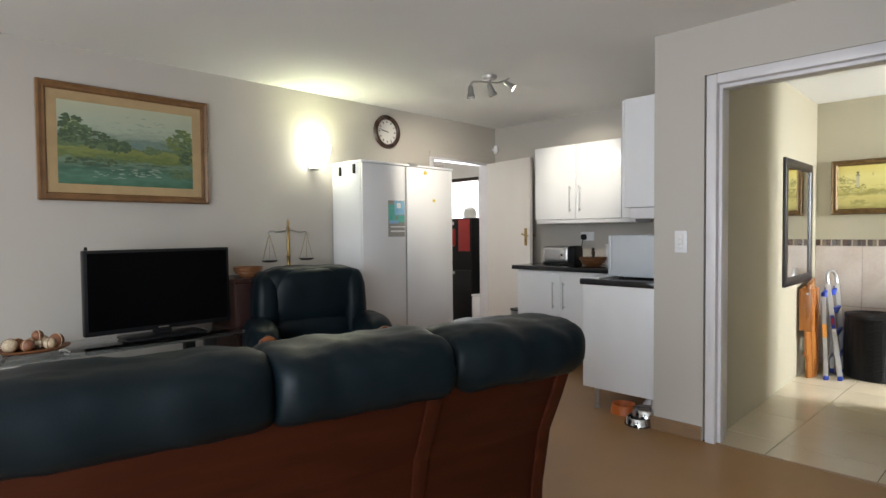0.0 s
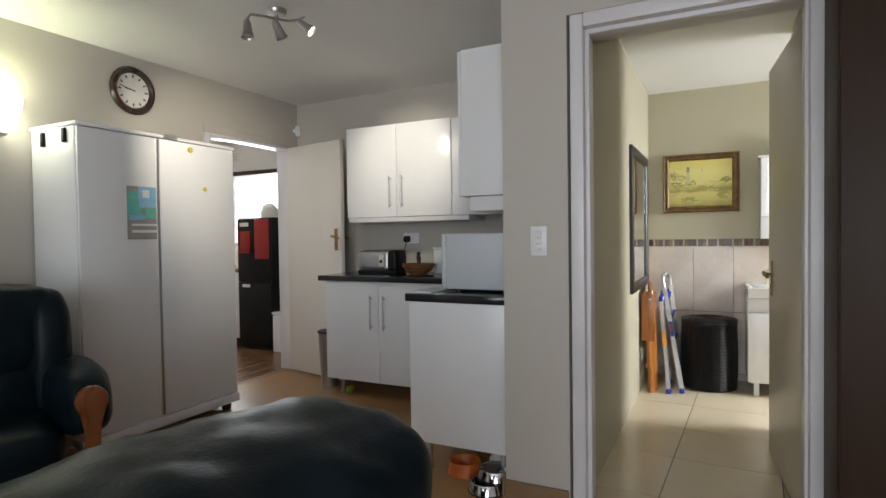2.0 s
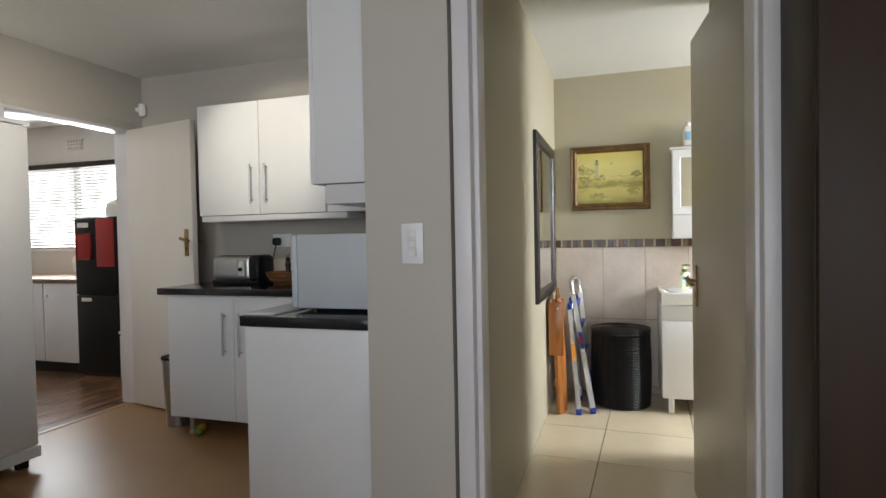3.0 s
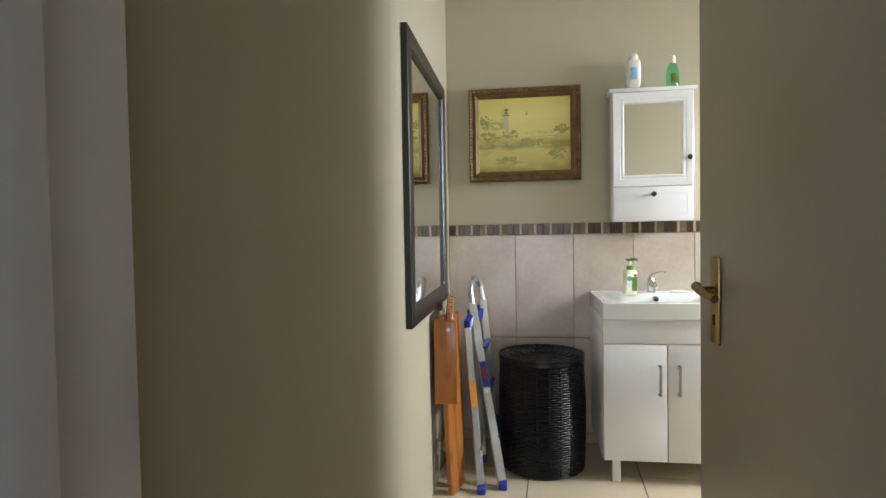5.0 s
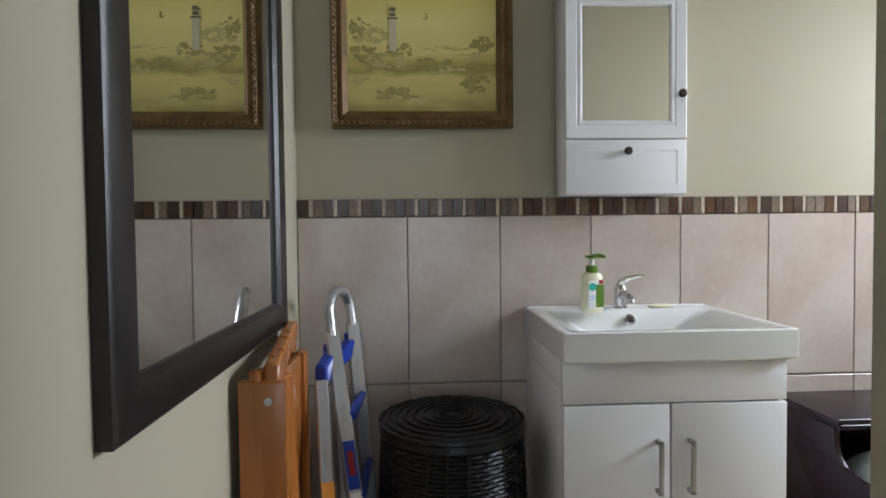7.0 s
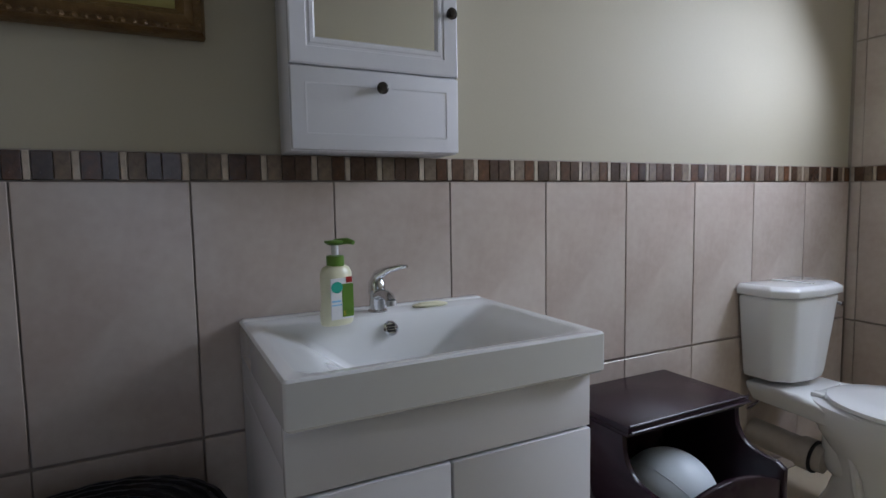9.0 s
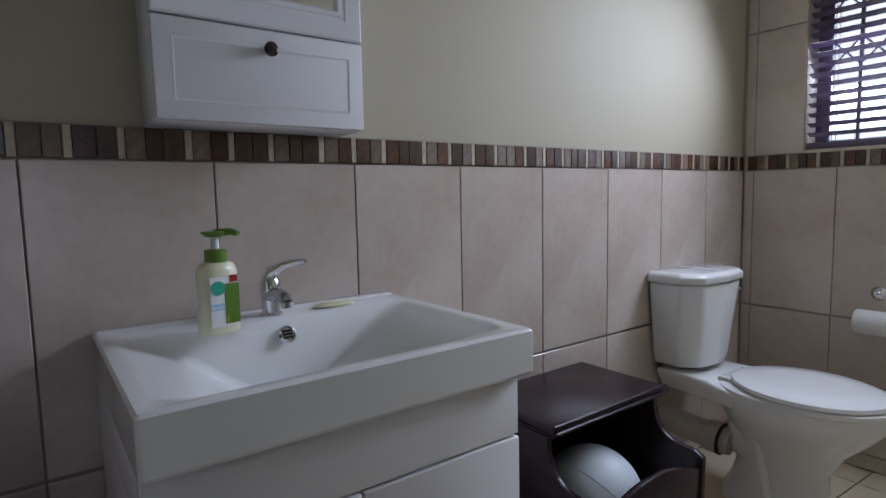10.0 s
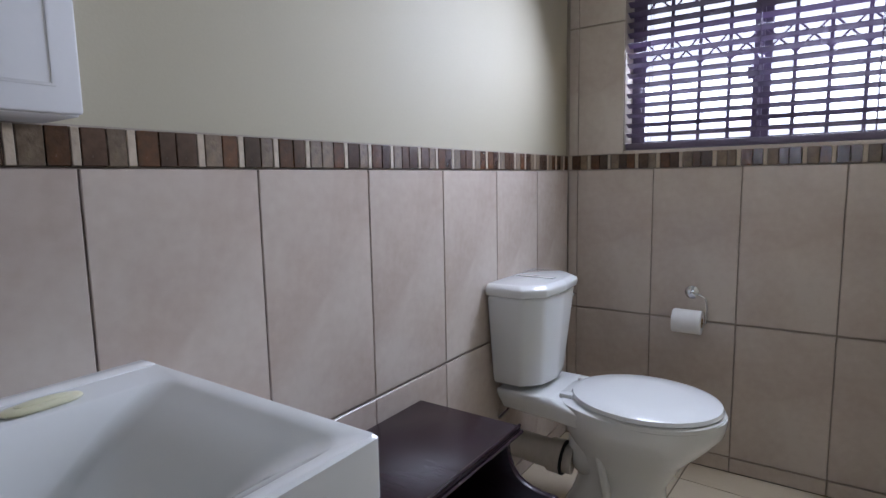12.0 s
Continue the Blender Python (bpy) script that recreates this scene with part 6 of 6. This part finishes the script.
def bathroom_window():
    w = thing("window_1", "dark steel window with burglar bars in the bathroom", "window")
    w["kind"] = "structure"
    yb = BS - 0.12
    part("window_frame", joined(boxes((W0, W1, yb - 0.02, yb + 0.02, WZ0, WZ0 + 0.04)), boxes((W0, W1, yb - 0.02, yb + 0.02, WZ1 - 0.04, WZ1)), boxes((W0, W0 + 0.035, yb - 0.02, yb + 0.02, WZ0, WZ1)), boxes((W1 - 0.035, W1, yb - 0.02, yb + 0.02, WZ0, WZ1))), M_BLIND, w, "dark steel frame")
    part("mullion", boxes((5.04, 5.095, yb - 0.022, yb + 0.022, WZ0, WZ1), bevel=0.003), M_BLIND, w)
    part("pane", boxes((W0 + 0.03, W1 - 0.03, yb - 0.003, yb + 0.003, WZ0 + 0.03, WZ1 - 0.03)), M_GLASS, w).visible_shadow = False
    part("window_sill", boxes((W0, W1, BS - 0.10, BS + 0.004, WZ0 - 0.012, WZ0 + 0.004), bevel=0.003), M_WALLTILE, w)
    part("handle", joined(tube([(5.10, yb + 0.03, 1.42), (5.17, yb + 0.035, 1.425)], 0.007, 8), boxes((5.085, 5.11, yb + 0.01, yb + 0.035, 1.40, 1.44))), M_BLIND, w)
    yg = yb + 0.045
    n = 9
    for k in range(n):
        x = W0 + 0.05 + k * (W1 - W0 - 0.10) / (n - 1)
        part("burglar_bar", boxes((x - 0.006, x + 0.006, yg - 0.006, yg + 0.006, WZ0 + 0.002, WZ1 - 0.002)), M_BLIND, w)
    dx = (W1 - W0 - 0.10) / (n - 1)
    for k in range(0, n - 1):
        x = W0 + 0.05 + (k + 0.5) * dx
        for z in (1.52, 1.72, 1.92):
            for s in (-1, 1):
                part("diagonal_bar", tube([(x - dx / 2, yg, z - s * 0.05), (x + dx / 2, yg, z + s * 0.05)], 0.004, 6), M_BLIND, w)
    b = thing("venetian_blind", "dark plum wooden venetian blind tilted open", "blind", (W0 + W1) / 2, BS - 0.022, WZ0)
    half = (W1 - W0) / 2 - 0.004
    sl = mesh_of("slat", moved(boxes((-half, half, -0.0175, 0.0175, -0.0015, 0.0015), bevel=0.001, seg=1), pose(0, 0, 0, 20)), M_BLIND)
    for k in range(22):
        s = new("slat", sl)
        s.parent, s.location = b, (0, 0, 0.060 + k * 0.0365)
    part("bottom_rail", boxes((-half, half, -0.02, 0.02, 0.006, 0.030), bevel=0.004), M_BLIND, b)
    part("headrail", boxes((-half, half, -0.022, 0.022, WZ1 - WZ0 - 0.035, WZ1 - WZ0 - 0.002), bevel=0.003), M_BLIND, b)
    for x in (-0.32, 0.0, 0.35):
        for y in (-0.019, 0.019):
            part("ladder_cord", tube([(x, y, 0.02), (x, y, WZ1 - WZ0 - 0.03)], 0.0016, 5), M_BLIND, b)


bathroom_window()


# ---- tiles, piece by piece ----
def shared_tile(name, sx, sy, sz, m, bevel=0.0015):
    return mesh_of(name, boxes((-sx / 2, sx / 2, -sy / 2, sy / 2, -sz / 2, sz / 2), bevel=bevel, seg=1), m, 0)


def lay(me, parent, x, y, z, name="tile"):
    ob = new(name, me)
    ob.parent, ob.location = parent, (x, y, z)
    return ob


end_bed = setting("wall_tiling_end", boxes((EX - 0.004, EX - 0.0005, BS, BN, 0, 1.098)), M_WGROUT, "beige wall tiles with dark joints under a mosaic band", "wall tiles")
G = 0.0032
K1 = 1.196      # first full joint
edges = [BN - 0.001] + [K1 - 0.30 * k for k in range(9)] + [BS + 0.009]
rows_z = [(0.0, 0.055), (0.058, 0.556), (0.560, 1.100)]
made_tiles = {}


def tile_mesh(w, h, axis, m=M_WALLTILE):
    key = (round(w, 3), round(h, 3), axis, m.name)
    if key not in made_tiles:
        made_tiles[key] = shared_tile("tile", 0.008 if axis == "x" else w, w if axis == "x" else 0.008, h, m)
    return made_tiles[key]


for a, b in zip(edges, edges[1:]):
    for z0, z1 in rows_z:
        if a - b > 0.01:
            lay(tile_mesh(a - b - G, z1 - z0 - 0.003, "x"), end_bed, EX - 0.008, (a + b) / 2, (z0 + z1) / 2)

win_edges = [EX - 0.014, 5.683] + [5.683 - 0.291 * i for i in range(1, 9)] + [WX + 0.225]
win_wall = bpy.data.objects["wall_bathroom_window"]
for a, b in zip(win_edges, win_edges[1:]):
    for z0, z1 in [(0.0, 0.055), (0.058, 0.547), (0.551, 1.100)] + [(1.158, 1.640), (1.643, 2.12), (2.123, HB - 0.003)]:
        if z0 < 1.15:
            spans = [(b, a, z0, z1)]
        else:
            spans = []
            lo, hi = max(b, W1), min(a, W0)
            if z0 >= WZ1 or z1 <= WZ0:
                spans = [(b, a, z0, z1)]
            else:
                if a > W1:
                    spans.append((max(b, W1 + 0.001), a, z0, z1))
                if b < W0:
                    spans.append((b, min(a, W0 - 0.001), z0, z1))
                if z1 > WZ1 and b < W1 and a > W0:
                    spans.append((max(b, W0), min(a, W1), WZ1 + 0.002, z1))
        for p, q, c, d in spans:
            if q - p > 0.012 and d - c > 0.012:
                lay(tile_mesh(q - p - G, d - c - 0.003, "y"), win_wall, (p + q) / 2, BS + 0.003, (c + d) / 2)

# mosaic band: dark, pale, taupe and brown strips
M_MOS = [mat("mosaic_dark", (0.050, 0.026, 0.015), (0.085, 0.048, 0.03), 60, 0.25, 0.1, 120, random_tint=0.3), mat("mosaic_pale", (0.50, 0.42, 0.32), (0.38, 0.31, 0.23), 60, 0.35, 0.3, 120, random_tint=0.12), mat("mosaic_taupe", (0.20, 0.145, 0.09), (0.10, 0.066, 0.04), 60, 0.35, 0.3, 150, random_tint=0.2), mat("mosaic_brown", (0.115, 0.048, 0.020), (0.06, 0.027, 0.012), 60, 0.25, 0.2, 120, random_tint=0.3)]
PATTERN = ((0.036, 0), (0.014, 1), (0.033, 2), (0.031, 3), (0.013, 1), (0.035, 0), (0.028, 2), (0.014, 1), (0.035, 3), (0.030, 0), (0.013, 1), (0.032, 2), (0.028, 0))
MZ0, MZ1 = 1.1025, 1.1565
band_end = setting("mosaic_band_end", boxes((EX - 0.004, EX - 0.0005, BS, BN, 1.0985, 1.160)), M_WGROUT, "mosaic border of brown and cream strips", "tile border")
band_win = setting("mosaic_band_window", boxes((WX + 0.225, EX - 0.012, BS + 0.0005, BS + 0.003, 1.0985, 1.160)), M_WGROUT, "mosaic border of brown and cream strips", "tile border")
strip = {}


def mosaic(w, c, axis):
    key = (w, c, axis)
    if key not in strip:
        strip[key] = shared_tile("mosaic_strip", 0.010 if axis == "x" else w - 0.0016, w - 0.0016 if axis == "x" else 0.010, MZ1 - MZ0, M_MOS[c], 0.001)
    return strip[key]


y, i = BN - 0.002, 0
while y > BS + 0.02:
    w, c = PATTERN[(i + i // 13 * 3) % 13]
    lay(mosaic(w, c, "x"), band_end, EX - 0.008, y - w / 2, (MZ0 + MZ1) / 2, "mosaic_strip")
    y, i = y - w, i + 1
x, i = EX - 0.016, 4
while x > WX + 0.26:
    w, c = PATTERN[(i + i // 13 * 3) % 13]
    lay(mosaic(w, c, "y"), band_win, x - w / 2, BS + 0.006, (MZ0 + MZ1) / 2, "mosaic_strip")
    x, i = x - w, i + 1

# floor tiles, laid a little askew to the walls and cut along them
bath_floor = bpy.data.objects["floor_bathroom_bed"]


def clipped(poly, axis, limit, sign):
    """The part of an outline on one side of a line across the floor."""
    out = []
    for p, q in zip(poly, poly[1:] + poly[:1]):
        dp, dq = sign * (p[axis] - limit), sign * (q[axis] - limit)
        if dp >= 0:
            out.append(p)
        if dp * dq < 0:
            f = dp / (dp - dq)
            out.append((p[0] + f * (q[0] - p[0]), p[1] + f * (q[1] - p[1])))
    return out


def floor_tiles():
    skew, pitch_x, pitch_y, gap = radians(-3.0), 0.515, 0.500, 0.0025
    ca, sa = math.cos(skew), math.sin(skew)
    for i in range(-2, 6):
        for j in range(-7, 2):
            u0, u1 = i * pitch_x + gap, (i + 1) * pitch_x - gap
            v0, v1 = j * pitch_y + gap, (j + 1) * pitch_y - gap
            poly = [(3.315 + u * ca - v * sa, 1.247 + u * sa + v * ca) for u, v in ((u0, v0), (u1, v0), (u1, v1), (u0, v1))]
            for axis, limit, sign in ((0, WX + 0.018, 1), (0, EX - 0.013, -1), (1, BS + 0.009, 1), (1, BN - 0.001, -1)):
                poly = clipped(poly, axis, limit, sign) if len(poly) > 2 else []
            if len(poly) < 3:
                continue
            xs, ys = [p[0] for p in poly], [p[1] for p in poly]
            if max(xs) - min(xs) < 0.02 or max(ys) - min(ys) < 0.02 or (max(xs) < WX + 0.24 and max(ys) < 0.69):
                continue
            cx, cy = sum(xs) / len(xs), sum(ys) / len(ys)
            me = mesh_of("tile", slab([(x - cx, y - cy) for x, y in poly], -0.003, 0.003), M_FLOORTILE, 0)
            lay(me, bath_floor, cx, cy, -0.003)


floor_tiles()
# parquet of the next room
kit_floor = bpy.data.objects["floor_kitchen"]
plank = shared_tile("plank", 0.30, 0.068, 0.004, M_PARQUET, 0.0008)
for r in range(18):
    for c in range(9):
        lay(plank, kit_floor, 3.45 + c * 0.302 + (0.15 if r % 2 else 0), TVY + 0.12 + r * 0.07, -0.001, "plank")
